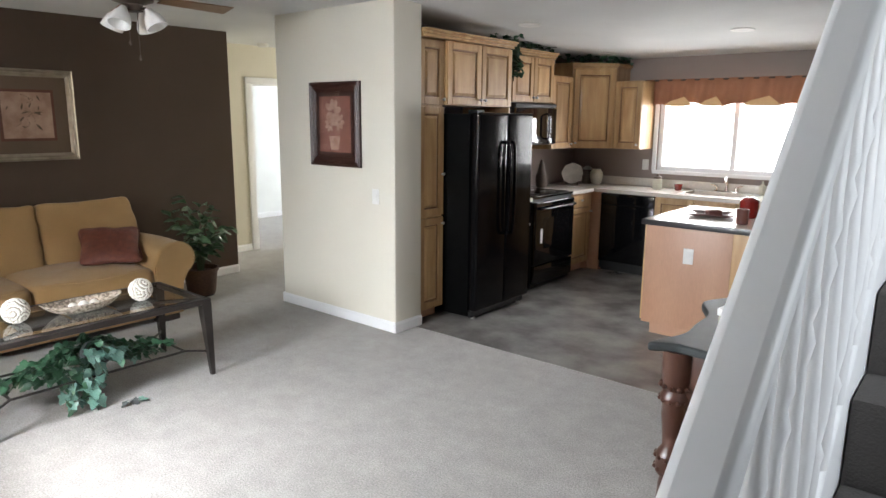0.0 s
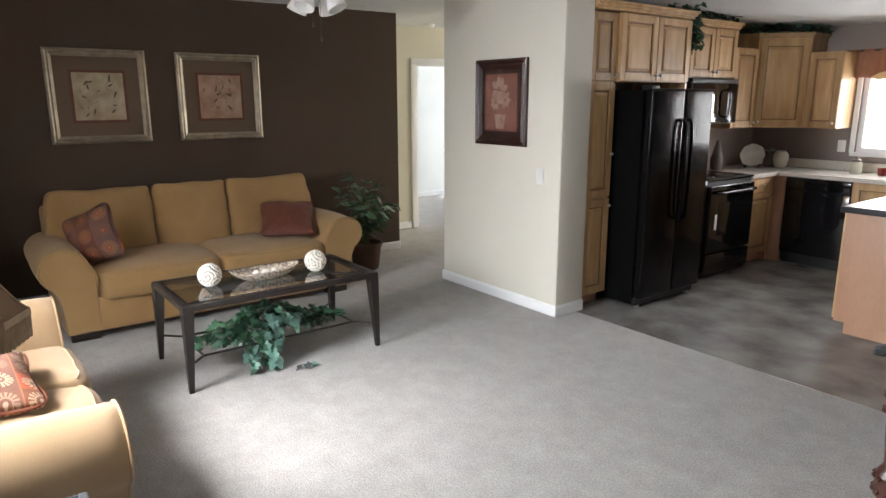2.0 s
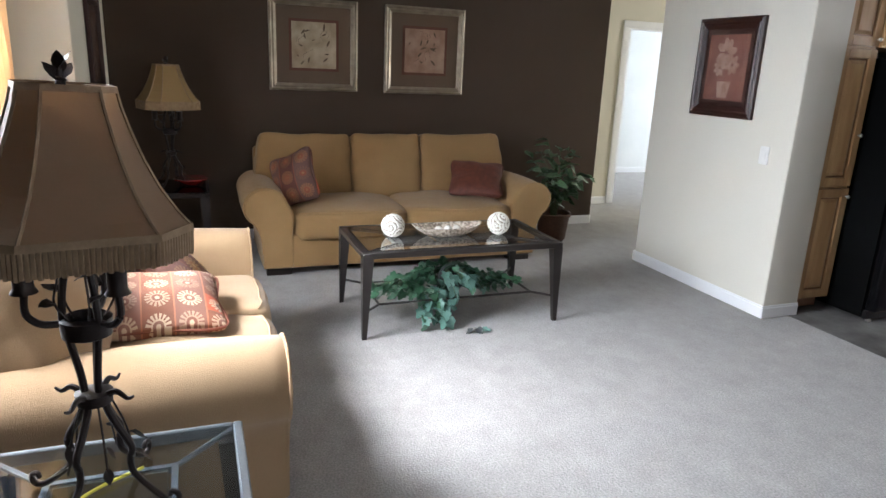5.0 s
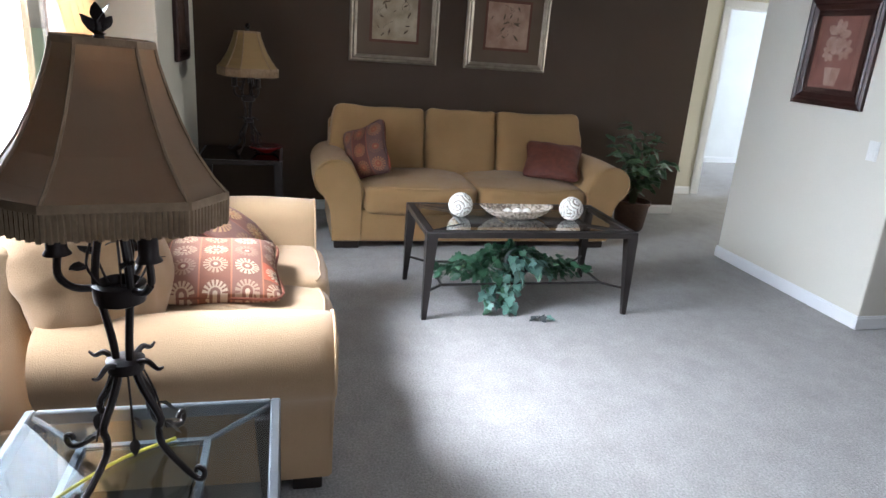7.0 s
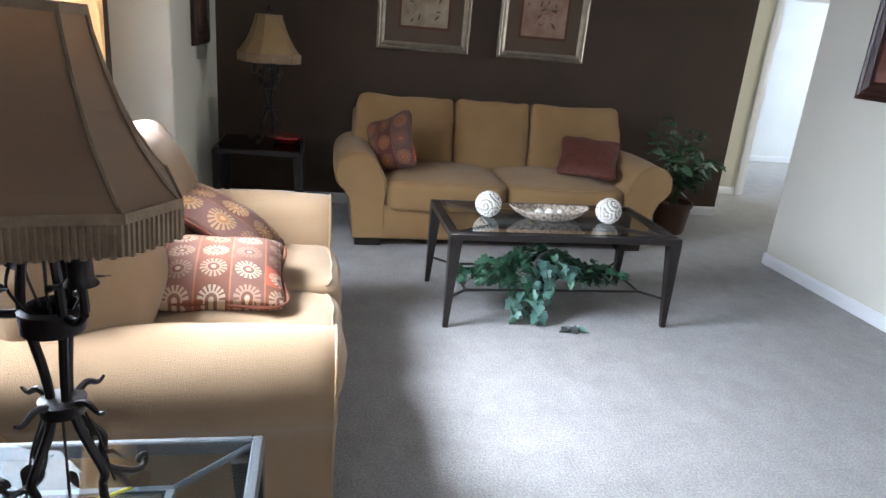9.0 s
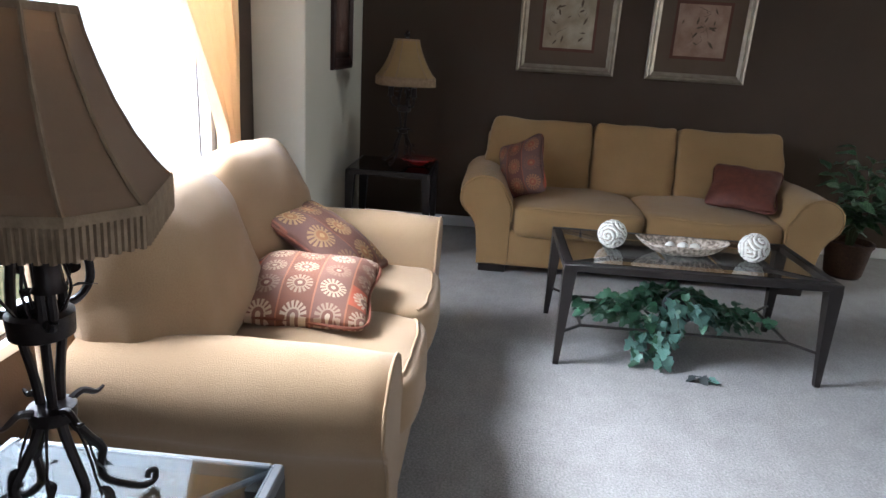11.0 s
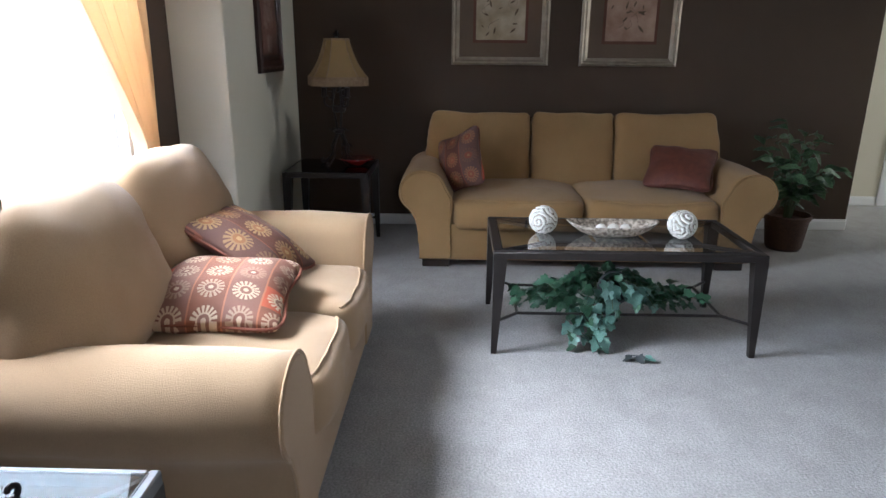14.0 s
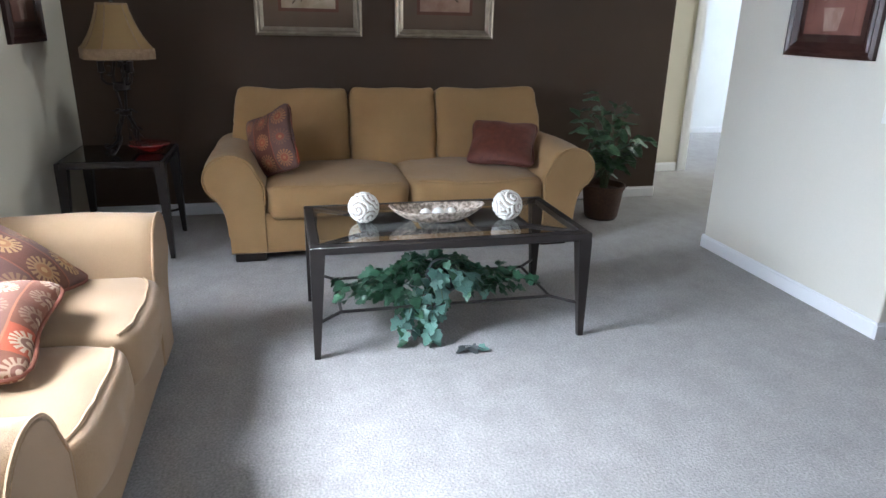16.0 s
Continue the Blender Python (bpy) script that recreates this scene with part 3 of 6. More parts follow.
def balustrade():
    b = thing("balustrade", pose(RAIL_X, 0, 0), "white painted stair balustrade with turned spindles", "balustrade")

    def top(y):
        return RAIL_A + RAIL_B * y
    y0, y1 = 0.60, 1.93
    part("handrail", prism(B(), [(y0, top(y0) - 0.06), (y1, top(y1) - 0.06), (y1, top(y1)), (y0, top(y0))], "x", -0.033, 0.033), TRIM, b)
    rail = b.children[0]
    mod = rail.modifiers.new("round", "BEVEL")
    mod.width, mod.segments = 0.014, 3
    part("skirt", prism(B(), [(0.80, max(0.004, top(0.8) - 1.40)), (y1 + 0.02, top(y1) - 1.5), (y1 + 0.02, top(y1) - 0.96), (0.80, top(0.8) - 0.96)], "x", -0.045, 0.014), TRIM, b)
    mod = b.children[1].modifiers.new("round", "BEVEL")
    mod.width, mod.segments = 0.012, 2
    bm = box(B(), -0.05, 0.05, 0.50, 0.60, 0.002, 1.16, 0.006)
    newel = part("newel_post", bm, TRIM, b)
    part("newel_cap", ball(lathe(B(), [(0.055, 0), (0.06, 0.015), (0.035, 0.03), (0.03, 0.045)], (0, 0.55, 1.16)), (0, 0.55, 1.245), 0.05), TRIM, b)
    part("end_block", box(B(), -0.095, -0.03, y1 + 0.022, y1 + 0.10, 0.6, 1.21, 0.01), TRIM, b)
    y = 0.86
    while y < y1 - 0.03:
        lo, hi = top(y) - 0.97, top(y) - 0.055
        if lo < 0.0:
            lo = 0.004
        h = hi - lo
        prof = [(0.016, 0), (0.016, 0.16 * h), (0.020, 0.18 * h), (0.013, 0.20 * h), (0.019, 0.25 * h), (0.021, 0.33 * h), (0.015, 0.50 * h), (0.012, 0.62 * h), (0.019, 0.66 * h), (0.012, 0.69 * h), (0.019, 0.72 * h), (0.016, 0.75 * h), (0.016, h)]
        part("spindle", lathe(B(), prof, (0, y, lo), 12), TRIM, b)
        y += 0.098
    return b


balustrade()


# ---- living room ----
def sofa(name, m, width, backs, cloth, label, depth=1.02, seat_h=0.47, back_h=0.93, puff=11, lean=78, crown=0.03, thick=0.24, forward=0.27, gap=0.012, ear=0.022, taper=0.035, soft=0.011):
    """A rolled-arm sofa: origin on the floor at the middle of its front, facing -y."""
    s = thing(name, m, label, "sofa", "matching rolled-arm sofas")
    w = width / 2
    arm_w = 0.24
    inner = w - 0.12 - arm_w + 0.02
    part("base", box(B(), -(w - 0.14), w - 0.14, 0.008, depth - 0.02, 0.055, 0.30, 0.02, 3), cloth, s)
    part("back_frame", box(B(), -(w - 0.15), w - 0.15, depth - 0.14, depth, 0.06, back_h - 0.10, 0.05, 4), cloth, s)
    for side in (-1, 1):
        cx, cz, r = w - 0.155, 0.508, 0.138
        prof = [(inner, 0.06), (inner, 0.2), (inner, 0.36), (inner - 0.002, 0.46)]
        prof += [(cx + r * 1.08 * math.cos(radians(a)), cz + r * math.sin(radians(a))) for a in range(165, -56, -11)]
        prof += [(w - 0.088, 0.368), (w - 0.110, 0.325), (w - 0.124, 0.26), (w - 0.130, 0.17), (w - 0.132, 0.06)]
        rings = []
        for j in range(15):
            f = j / 14
            y = (depth - 0.16) * f
            end = 0.010 if j == 0 else 0.0
            swell = 0.010 * math.sin(math.pi * min(1, f * 1.3))
            ring = []
            for x, z in prof:
                dx, dz = x - cx, z - cz
                l = math.hypot(dx, dz) or 1
                k = (swell * (1 if z > 0.36 else 0.4) - end) / l
                p = Vector((side * (x + dx * k), y, max(0.055, z + dz * k)))
                if j:
                    p += 0.005 * noise.noise_vector(p * 6 + Vector((side * 4, width * 3, 0)))
                ring.append(p)
            rings.append(ring)
            if j == 0:
                rings.append([Vector((side * x, 0.012, z)) for x, z in prof])
        a = part("arm", loft(B(), rings), cloth, s)
        line = [(side * x, 0.004, z) for x, z in prof[2:-1]]
        part("piping", tube(B(), line, 0.0055, 6), cloth, a)
        part("foot", lathe(box(B(), side * (w - 0.24) - 0.09, side * (w - 0.24) + 0.09, 0.03, 0.13, 0.001, 0.06, 0.008), [(0.01, 0.001), (0.01, 0.05)], (side * (w - 0.24), 0.08, 0), 6), FOOT, s, "dark stained wooden foot")
        part("foot", box(B(), side * (w - 0.24) - 0.05, side * (w - 0.24) + 0.05, depth - 0.14, depth - 0.05, 0.001, 0.06, 0.008), FOOT, s, "dark stained wooden foot")
    sw = inner / 1.0
    for i in range(2):
        spot = Vector((-inner / 2 + i * inner, (depth - 0.20) / 2 - 0.022, seat_h - 0.11))
        shape = (sw * 1.015, depth - 0.20, 0.215, 8, 0.034, 0.0, 0.011, i + 3)

        def bulge(x, y, z):
            p = stuffed(x, y, z, *shape)
            if y < -0.2:
                q = (-y - 0.2) / 0.8
                p.y -= 0.022 * q * (1 - x * x) * (1 - z * z * 0.5)
                p.z -= 0.012 * q * q * (0.4 + 0.6 * math.cos(3 * x)) * (z > 0)
            return p + spot
        bm = B()
        v = bmesh.ops.create_cube(bm, size=2)["verts"]
        bmesh.ops.subdivide_edges(bm, edges=list({e for u in v for e in u.link_edges}), cuts=17, use_grid_fill=True)
        for u in bm.verts:
            u.co = bulge(*u.co)
        c = part("seat_cushion", bm, cloth, s)
        for z in (1, -1):
            part("piping", tube(B(), [bulge(u / 8, -1, z) for u in range(-8, 9)], 0.0055, 6), cloth, c)
    full = 2 * (w - 0.13)
    shares = (0.36, 0.28, 0.36) if backs == 3 else (0.5, 0.5)
    for i in range(backs):
        bw = full * shares[i]
        cx = -(w - 0.13) + full * sum(shares[:i]) + bw / 2
        out = 0 if 0 < i < backs - 1 else (-1 if i == 0 else 1)
        tall = back_h - seat_h + 0.08
        bm = cushion(B(), bw - gap, tall, thick, puff, crown, (0, 0, 0), 20, soft, i + 7)
        for v in bm.verts:
            a, b = v.co.x / (bw / 2), v.co.y / (tall / 2)
            if b > 0:
                v.co.y += ear * (abs(a) ** 4 - 0.35) * b * b
            if out and a * out > 0:
                v.co.x -= out * taper * max(0, b + 0.3) * a * out
            pucker = 0.006 * noise.noise(Vector((b * 9, i * 5.3 + (a > 0) * 2.7, 1.7)))
            if abs(a) > 0.8:
                v.co.x += pucker * (abs(a) - 0.8) * 5
                v.co.z *= 1 - 0.10 * (abs(a) - 0.8) * 5 * (1 + math.sin(b * 11 + i))
        turn = Matrix.Translation((cx, depth - forward, (seat_h + back_h) / 2 - 0.02)) @ Euler((radians(lean), 0, 0)).to_matrix().to_4x4()
        bmesh.ops.transform(bm, matrix=turn, verts=bm.verts)
        part("back_cushion", bm, cloth, s)
    return s


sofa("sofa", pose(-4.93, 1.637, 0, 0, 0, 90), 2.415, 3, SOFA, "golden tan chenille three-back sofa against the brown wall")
sofa("loveseat", pose(-3.05, 0.39, 0, 0, 0, 180), 1.80, 2, SOFA_SUNLIT, "sunlit tan chenille loveseat under the window", depth=1.0, puff=4.4, lean=69, crown=0.075, back_h=0.975, thick=0.27, forward=0.225, gap=-0.02, ear=0.0, taper=0.02, soft=0.012)


def throw_pillow(m, size, thick, mat, label, seed, piping):
    p = thing("throw_pillow", m, label, "pillow", "daisy print throw pillows")
    part("cover", cushion(B(), size, size, thick, 9, 0.0, (0, 0, 0), 14, 0.012, seed, 0.72), mat, p)
    h = size / 2 * 0.96
    line = []
    c = 0.955
    for a, b in ((-c, -c), (0, -0.93), (c, -c), (0.93, 0), (c, c), (0, 0.93), (-c, c), (-0.93, 0), (-c, -c)):
        line.append((a * h, b * h, 0))
    part("piping", tube(B(), line, 0.006, 6), piping, p)
    return p


throw_pillow(pose(-2.97, -0.03, 0.560, 7, 2, 94), 0.51, 0.18, PALE_PILLOW, "coral and cream daisy-print throw pillow lying on the loveseat", 1, PIPING)
throw_pillow(pose(-3.365, -0.045, 0.625, 31, 5, 171), 0.48, 0.15, BROWN_PILLOW, "brown daisy-print throw pillow leaning behind another", 2, PIPING)
throw_pillow(pose(-5.255, 0.825, 0.655, 74, -24, 48), 0.41, 0.15, RED_PILLOW, "rust daisy-print throw pillow in the sofa corner", 3, RED_PILLOW)
throw_pillow(pose(-5.30, 2.33, 0.625, 30, 1, 67), 0.45, 0.13, PLAIN_PILLOW, "maroon throw pillow against the sofa arm", 4, PLAIN_PILLOW)



def taper_leg(bm, x, y, top, sx, sy, w0=0.062, w1=0.026):
    """A square leg, flush outside and tapering on its two inner sides."""
    lo = [(x, y), (x - sx * w1, y), (x - sx * w1, y - sy * w1), (x, y - sy * w1)]
    hi = [(x + sx * 0.0, y), (x - sx * w0, y), (x - sx * w0, y - sy * w0), (x, y - sy * w0)]
    a, b = [bm.verts.new((*p, 0.001)) for p in lo], [bm.verts.new((*p, top)) for p in hi]
    bm.faces.new(a)
    bm.faces.new(b[::-1])
    for i in range(4):
        bm.faces.new((a[i], b[i], b[(i + 1) % 4], a[(i + 1) % 4]))
    return bm


def metal_table(name, m, lx, ly, h, label, category, group, tiles, rail_z=0.16, dark=False):
    """A dark metal table with a glass and slate top, tapered legs and a low stretcher."""
    t = thing(name, m, label, category, group)
    X, Y = lx / 2, ly / 2
    for sx in (-1, 1):
        for sy in (-1, 1):
            part("leg", taper_leg(B(), sx * X, sy * Y, h - 0.03, sx, sy), TABLE_METAL, t, smooth=False)
    bm = B()
    f, metal, strip = (0.045, TABLE_METAL, 0.013) if tiles > 1 else (0.024, TABLE_METAL if dark else GREY_METAL, 0.007)
    for a, b, c, d in ((-X, X, -Y, -Y + f), (-X, X, Y - f, Y), (-X, -X + f, -Y + f, Y - f), (X - f, X, -Y + f, Y - f)):
        box(bm, a, b, c, d, h - 0.035, h, 0.004, 1)
    part("top_frame", bm, metal, t)
    ix, iy = X * 0.60, Y * 0.45
    if tiles == 1:
        ix, iy = X * 0.45, Y * 0.45
    bm = B()
    for sx in (-1, 1):
        for sy in (-1, 1):
            p0, p1 = Vector((sx * (X - f), sy * (Y - f), h - 0.012)), Vector((sx * ix, sy * iy, h - 0.012))
            cyl(bm, p0, p1, strip, seg=6)
    for a, b, c, d in ((-ix, ix, -iy - strip, -iy + strip), (-ix, ix, iy - strip, iy + strip), (-ix - strip, -ix + strip, -iy, iy), (ix - strip, ix + strip, -iy, iy)):
        box(bm, a, b, c, d, h - 0.024, h - 0.006)
    part("inner_frame", bm, metal, t)
    for i in range(tiles):
        a = -ix + 2 * ix * i / tiles
        part("slate_tile", box(B(), a + 0.014, a + 2 * ix / tiles - 0.014, -iy + 0.013, iy - 0.013, h - 0.02, h - 0.005, 0.002, 1), SLATE_TILE if tiles > 1 else GLASS, t)
    g = part("glass_top", box(B(), -X + f - 0.006, X - f + 0.006, -Y + f - 0.006, Y - f + 0.006, h - 0.004, h + 0.003), GLASS if tiles > 1 else BLACK_GLASS if dark else SMOKED, t, smooth=False)
    g.visible_shadow = False
    bm = B()
    k = 0.10
    for sy in (-1, 1):
        tube(bm, [(-X + 0.03, sy * (Y - 0.03), rail_z), (-X + 0.03 + k, sy * (Y - 0.03 - k), rail_z)], 0.008, 6)
        tube(bm, [(X - 0.03, sy * (Y - 0.03), rail_z), (X - 0.03 - k, sy * (Y - 0.03 - k), rail_z)], 0.008, 6)
        tube(bm, [(-X + 0.03 + k, sy * (Y - 0.03 - k), rail_z), (X - 0.03 - k, sy * (Y - 0.03 - k), rail_z)], 0.008, 6)
    for sx in (-1, 1):
        tube(bm, [(sx * (X - 0.03 - k), -(Y - 0.03 - k), rail_z), (sx * (X - 0.03 - k), Y - 0.03 - k, rail_z)], 0.008, 6)
    part("stretcher", bm, TABLE_METAL, t)
    return t


CT = Vector((-3.995, 1.60, 0))
metal_table("coffee_table", pose(CT.x, CT.y, 0, 0, 0, 90), 1.25, 0.66, 0.51, "dark metal coffee table with glass and slate top", "coffee table", "", 3)
metal_table("end_table", pose(-1.60, -0.065, 0), 0.58, 0.58, 0.605, "dark metal end table with glass top beside the loveseat", "end table", "end tables", 1)
metal_table("end_table", pose(-5.39, -0.07, 0), 0.58, 0.58, 0.595, "near-black metal end table with dark glass in the room corner", "end table", "end tables", 1, dark=True)


def carved_ball(m, seed):
    """A resin ball with raised spiral scrolls."""
    b = thing("decor_ball", m, "white resin ball carved with swirls on the coffee table", "decoration", "carved balls on the coffee table")
    bm = B()
    bmesh.ops.create_icosphere(bm, subdivisions=5, radius=0.068)
    rng = random.Random(seed)
    poles = [Vector((rng.gauss(0, 1), rng.gauss(0, 1), rng.gauss(0, 1))).normalized() for _ in range(12)]
    refs = [p.orthogonal().normalized() for p in poles]
    for v in bm.verts:
        n = v.co.normalized()
        k = max(range(12), key=lambda i: n.dot(poles[i]))
        p, q = poles[k], refs[k]
        ang = math.atan2(n.dot(p.cross(q)), n.dot(q))
        r = n.angle(p)
        wave = math.sin(ang + r * 19)
        v.co = n * (0.068 + (0.0035 if wave > 0.0 else -0.002))
    for f in bm.faces:
        f.material_index = 1 if f.calc_center_median().length < 0.0672 else 0
    part("shell", bm, BALL, b).data.materials.append(BALL_DARK)
    return b


carved_ball(pose(-3.99, 1.235, 0.583), 4)
carved_ball(pose(-3.93, 1.905, 0.583), 9)


def boat_dish():
    d = thing("boat_dish", pose(-3.97, 1.575, 0.515, 0, 0, 90), "mottled shell boat-shaped dish on the coffee table", "dish")
    bm = B()
    n, rows = 32, 8
    grid = []
    for j in range(rows + 1):
        f = j / rows
        ring = []
        for i in range(n):
            a = 2 * math.pi * i / n
            x = math.copysign(abs(math.cos(a)) ** 0.8, math.cos(a))
            ring.append(bm.verts.new((x * (0.07 + 0.155 * f ** 0.7), math.sin(a) * (0.03 + 0.065 * f ** 0.7), 0.001 + 0.058 * f ** 1.6 + 0.018 * f * x ** 4)))
        grid.append(ring)
    for a, b in zip(grid, grid[1:]):
        for i in range(n):
            bm.faces.new((a[i], a[(i + 1) % n], b[(i + 1) % n], b[i]))
    bm.faces.new(grid[0][::-1])
    part("bowl", bm, DISH, d)
    md = d.children[0].modifiers.new("thick", "SOLIDIFY")
    md.thickness, md.offset = 0.005, 1
    return d


boat_dish()
for i, (dx, dy, r) in enumerate(((0.0, -0.055, 0.026), (0.004, 0.005, 0.029), (-0.002, 0.066, 0.026))):
    solid("small_ball", ball(B(), (0, 0, 0), r, 20), BALL, "small cream resin ball lying in the dish", "decoration", pose(-3.97 + dx, 1.575 + dy, 0.545), "small balls in the dish")


# leaves of three kinds, shared by all their copies
def leaf_mesh(name, outline, mat, fold=0.25):
    bm = B()
    mid = [bm.verts.new((0, y, 0)) for y in (0.0, 0.25, 0.5, 0.75, 1.0)]
    for s in (-1, 1):
        side = [bm.verts.new((s * x, y, fold * x + 0.06 * math.sin(7 * y))) for x, y in outline]
        chain = [mid[0]] + side + [mid[4]]
        spine = mid[::-1]
        loop = chain + spine[1:-1]
        bm.faces.new(loop if s > 0 else loop[::-1])
    bmesh.ops.triangulate(bm, faces=bm.faces)
    for v in bm.verts:
        v.co.z -= 0.22 * v.co.y ** 2
    return mesh_of(name, bm, mat)


IVY = [(0.22, -0.12), (0.48, 0.0), (0.36, 0.22), (0.52, 0.42), (0.26, 0.58), (0.2, 0.8)]
LONG = [(0.1, 0.08), (0.2, 0.3), (0.22, 0.5), (0.16, 0.75), (0.06, 0.92)]
OVAL = [(0.14, 0.06), (0.27, 0.25), (0.30, 0.48), (0.2, 0.75), (0.07, 0.93)]
IVY_MESH = leaf_mesh("leaf", IVY, LEAF)
PALE_MESH = leaf_mesh("leaf", IVY, LEAF_PALE)
LONG_MESH = leaf_mesh("leaf", LONG, LEAF_VAR, 0.4)
DARK_MESH = leaf_mesh("leaf", IVY, DARK_CHIP)


def put_leaf(mesh, parent, p, toward, size, rng, droop=0.3):
    ob = new("leaf", mesh)
    ob.parent = parent
    way = Vector((toward[0], toward[1], toward[2] - droop)).normalized()
    side = way.cross(Vector((0, 0, 1)))
    side = side.normalized() if side.length > 1e-3 else Vector((1, 0, 0))
    up = side.cross(way)
    rot = Matrix((side, way, up)).transposed().to_4x4()
    ob.matrix_basis = Matrix.Translation(p) @ rot @ pose(0, 0, 0, rng.uniform(-25, 25), rng.uniform(-40, 40), rng.uniform(-20, 20)) @ Matrix.Scale(size, 4)
    return ob


def ivy_plant():
    """Trailing ivy on the coffee table's stretcher, some vines down to the carpet."""
    t = thing("ivy_plant", pose(-3.98, 1.56, 0.16), "artificial trailing ivy plant on the coffee table's low stretcher", "plant")
    rng = random.Random(11)
    # Near-black all over, so that the mouth reads as a dark hole.
    part("nest", lathe(B(), [(0.05, -0.10), (0.078, -0.06), (0.085, 0.0), (0.075, 0.012), (0.06, -0.03), (0.03, -0.08)], (0, 0, 0), 18), DARK_CHIP, t, "dark basket tipped on its side in the ivy", m=pose(0.09, 0.035, 0.105, 0, 62, 0))
    vines = []
    for i in range(30):
        a = rng.uniform(0, 2 * math.pi)
        reach = rng.uniform(0.14, 0.30)
        d = Vector((math.cos(a) * 0.75, math.sin(a) * 1.35, 0))
        h = rng.uniform(0.06, 0.17)
        vines.append([(0, 0, 0.06), tuple(d * reach * 0.4 + Vector((0, 0, h))), tuple(d * reach * 0.8 + Vector((0, 0, h * 0.8))), tuple(d * reach * 1.1 + Vector((0, 0, max(0.0, h - 0.1))))])
    for dx, dy in ((0.24, -0.16), (0.26, -0.05)):
        vines.append([(0, 0, 0.07), (dx * 0.4, dy * 0.5, 0.09), (dx * 0.8, dy * 0.9, 0.0), (dx * 1.0, dy, -0.08), (dx * 1.08, dy * 1.15, -0.135)])
    for dy in (-0.44, -0.38, -0.41, 0.40, 0.46, 0.36, 0.43):
        dx = rng.uniform(-0.05, 0.12)
        vines.append([(0, 0, 0.08), (dx * 0.4, dy * 0.5, 0.10), (dx, dy * 0.85, 0.05), (dx, dy, 0.02)])
    bm = B()
    for v in vines:
        tube(bm, v, 0.0022, 4)
    part("vine", bm, STEM, t)
    for v in vines:
        pts = [Vector(p) for p in v]
        for k in range(6):
            f = (0.25 + 0.75 * k / 5) * (len(pts) - 1) * 0.999
            i = int(f)
            p = pts[i].lerp(pts[i + 1], f - i) + Vector((rng.uniform(-0.02, 0.02), rng.uniform(-0.02, 0.02), rng.uniform(-0.01, 0.02)))
            p.z = max(p.z, -0.145)
            way = (pts[i + 1] - pts[i]).normalized() + Vector((rng.uniform(-0.7, 0.7), rng.uniform(-0.7, 0.7), rng.uniform(-0.1, 0.6)))
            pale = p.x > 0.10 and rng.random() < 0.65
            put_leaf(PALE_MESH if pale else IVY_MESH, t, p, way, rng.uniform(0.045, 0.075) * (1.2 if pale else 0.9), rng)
    for k in range(170):
        a, q = rng.uniform(0, 2 * math.pi), math.sqrt(rng.random())
        p = Vector((math.cos(a) * q * 0.17, math.sin(a) * q * 0.27, 0.03 + (1 - q * q) * rng.uniform(0.03, 0.15)))
        way = Vector((math.cos(a) + rng.uniform(-0.6, 0.6), math.sin(a) + rng.uniform(-0.6, 0.6), rng.uniform(0.0, 0.9)))
        if p.x < 0.02 or abs(p.y - 0.035) > 0.075 or p.z < 0.04:
            put_leaf(IVY_MESH, t, p, way, rng.uniform(0.045, 0.075), rng)
    for k in range(48):
        f = rng.random()
        p = Vector((0.10 + 0.17 * f + rng.uniform(-0.03, 0.03), -0.105 + rng.uniform(-0.15, 0.15) * (1 - 0.45 * f), 0.085 - 0.215 * f + rng.uniform(-0.01, 0.025)))
        way = Vector((0.8 + rng.uniform(-0.5, 0.3), rng.uniform(-0.8, 0.8), rng.uniform(-0.6, 0.3)))
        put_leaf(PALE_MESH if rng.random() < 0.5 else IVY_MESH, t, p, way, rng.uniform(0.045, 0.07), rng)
    for k in range(60):
        dy = rng.choice((-1, 1)) * rng.uniform(0.2, 0.46)
        p = Vector((rng.uniform(-0.10, 0.13), dy, 0.02 + rng.uniform(0, 0.10) * (1.3 - abs(dy) * 2)))
        put_leaf(IVY_MESH, t, p, (rng.uniform(-0.7, 0.9), dy * 2, rng.uniform(-0.2, 0.6)), rng.uniform(0.045, 0.07), rng)
    return t


ivy_plant()
rng = random.Random(3)
scrap = thing("fallen_leaf_sprig", pose(-3.62, 1.665, 0.012), "dark fallen ivy sprig on the carpet", "leaf")
part("stem", tube(B(), [(-0.03, -0.05, 0), (0, 0, 0.012), (0.03, 0.06, 0.002)], 0.003, 5), DARK_CHIP, scrap)
for p, w in (((0, -0.03, 0.004), (0.3, -1, 0.2)), ((0.01, 0.03, 0.004), (0.2, 1, 0.2)), ((0, 0, 0.01), (1, 0.3, 0.1))):
    put_leaf(PALE_MESH if p[1] > 0 else DARK_MESH, scrap, p, w, 0.05, rng, 0.1)


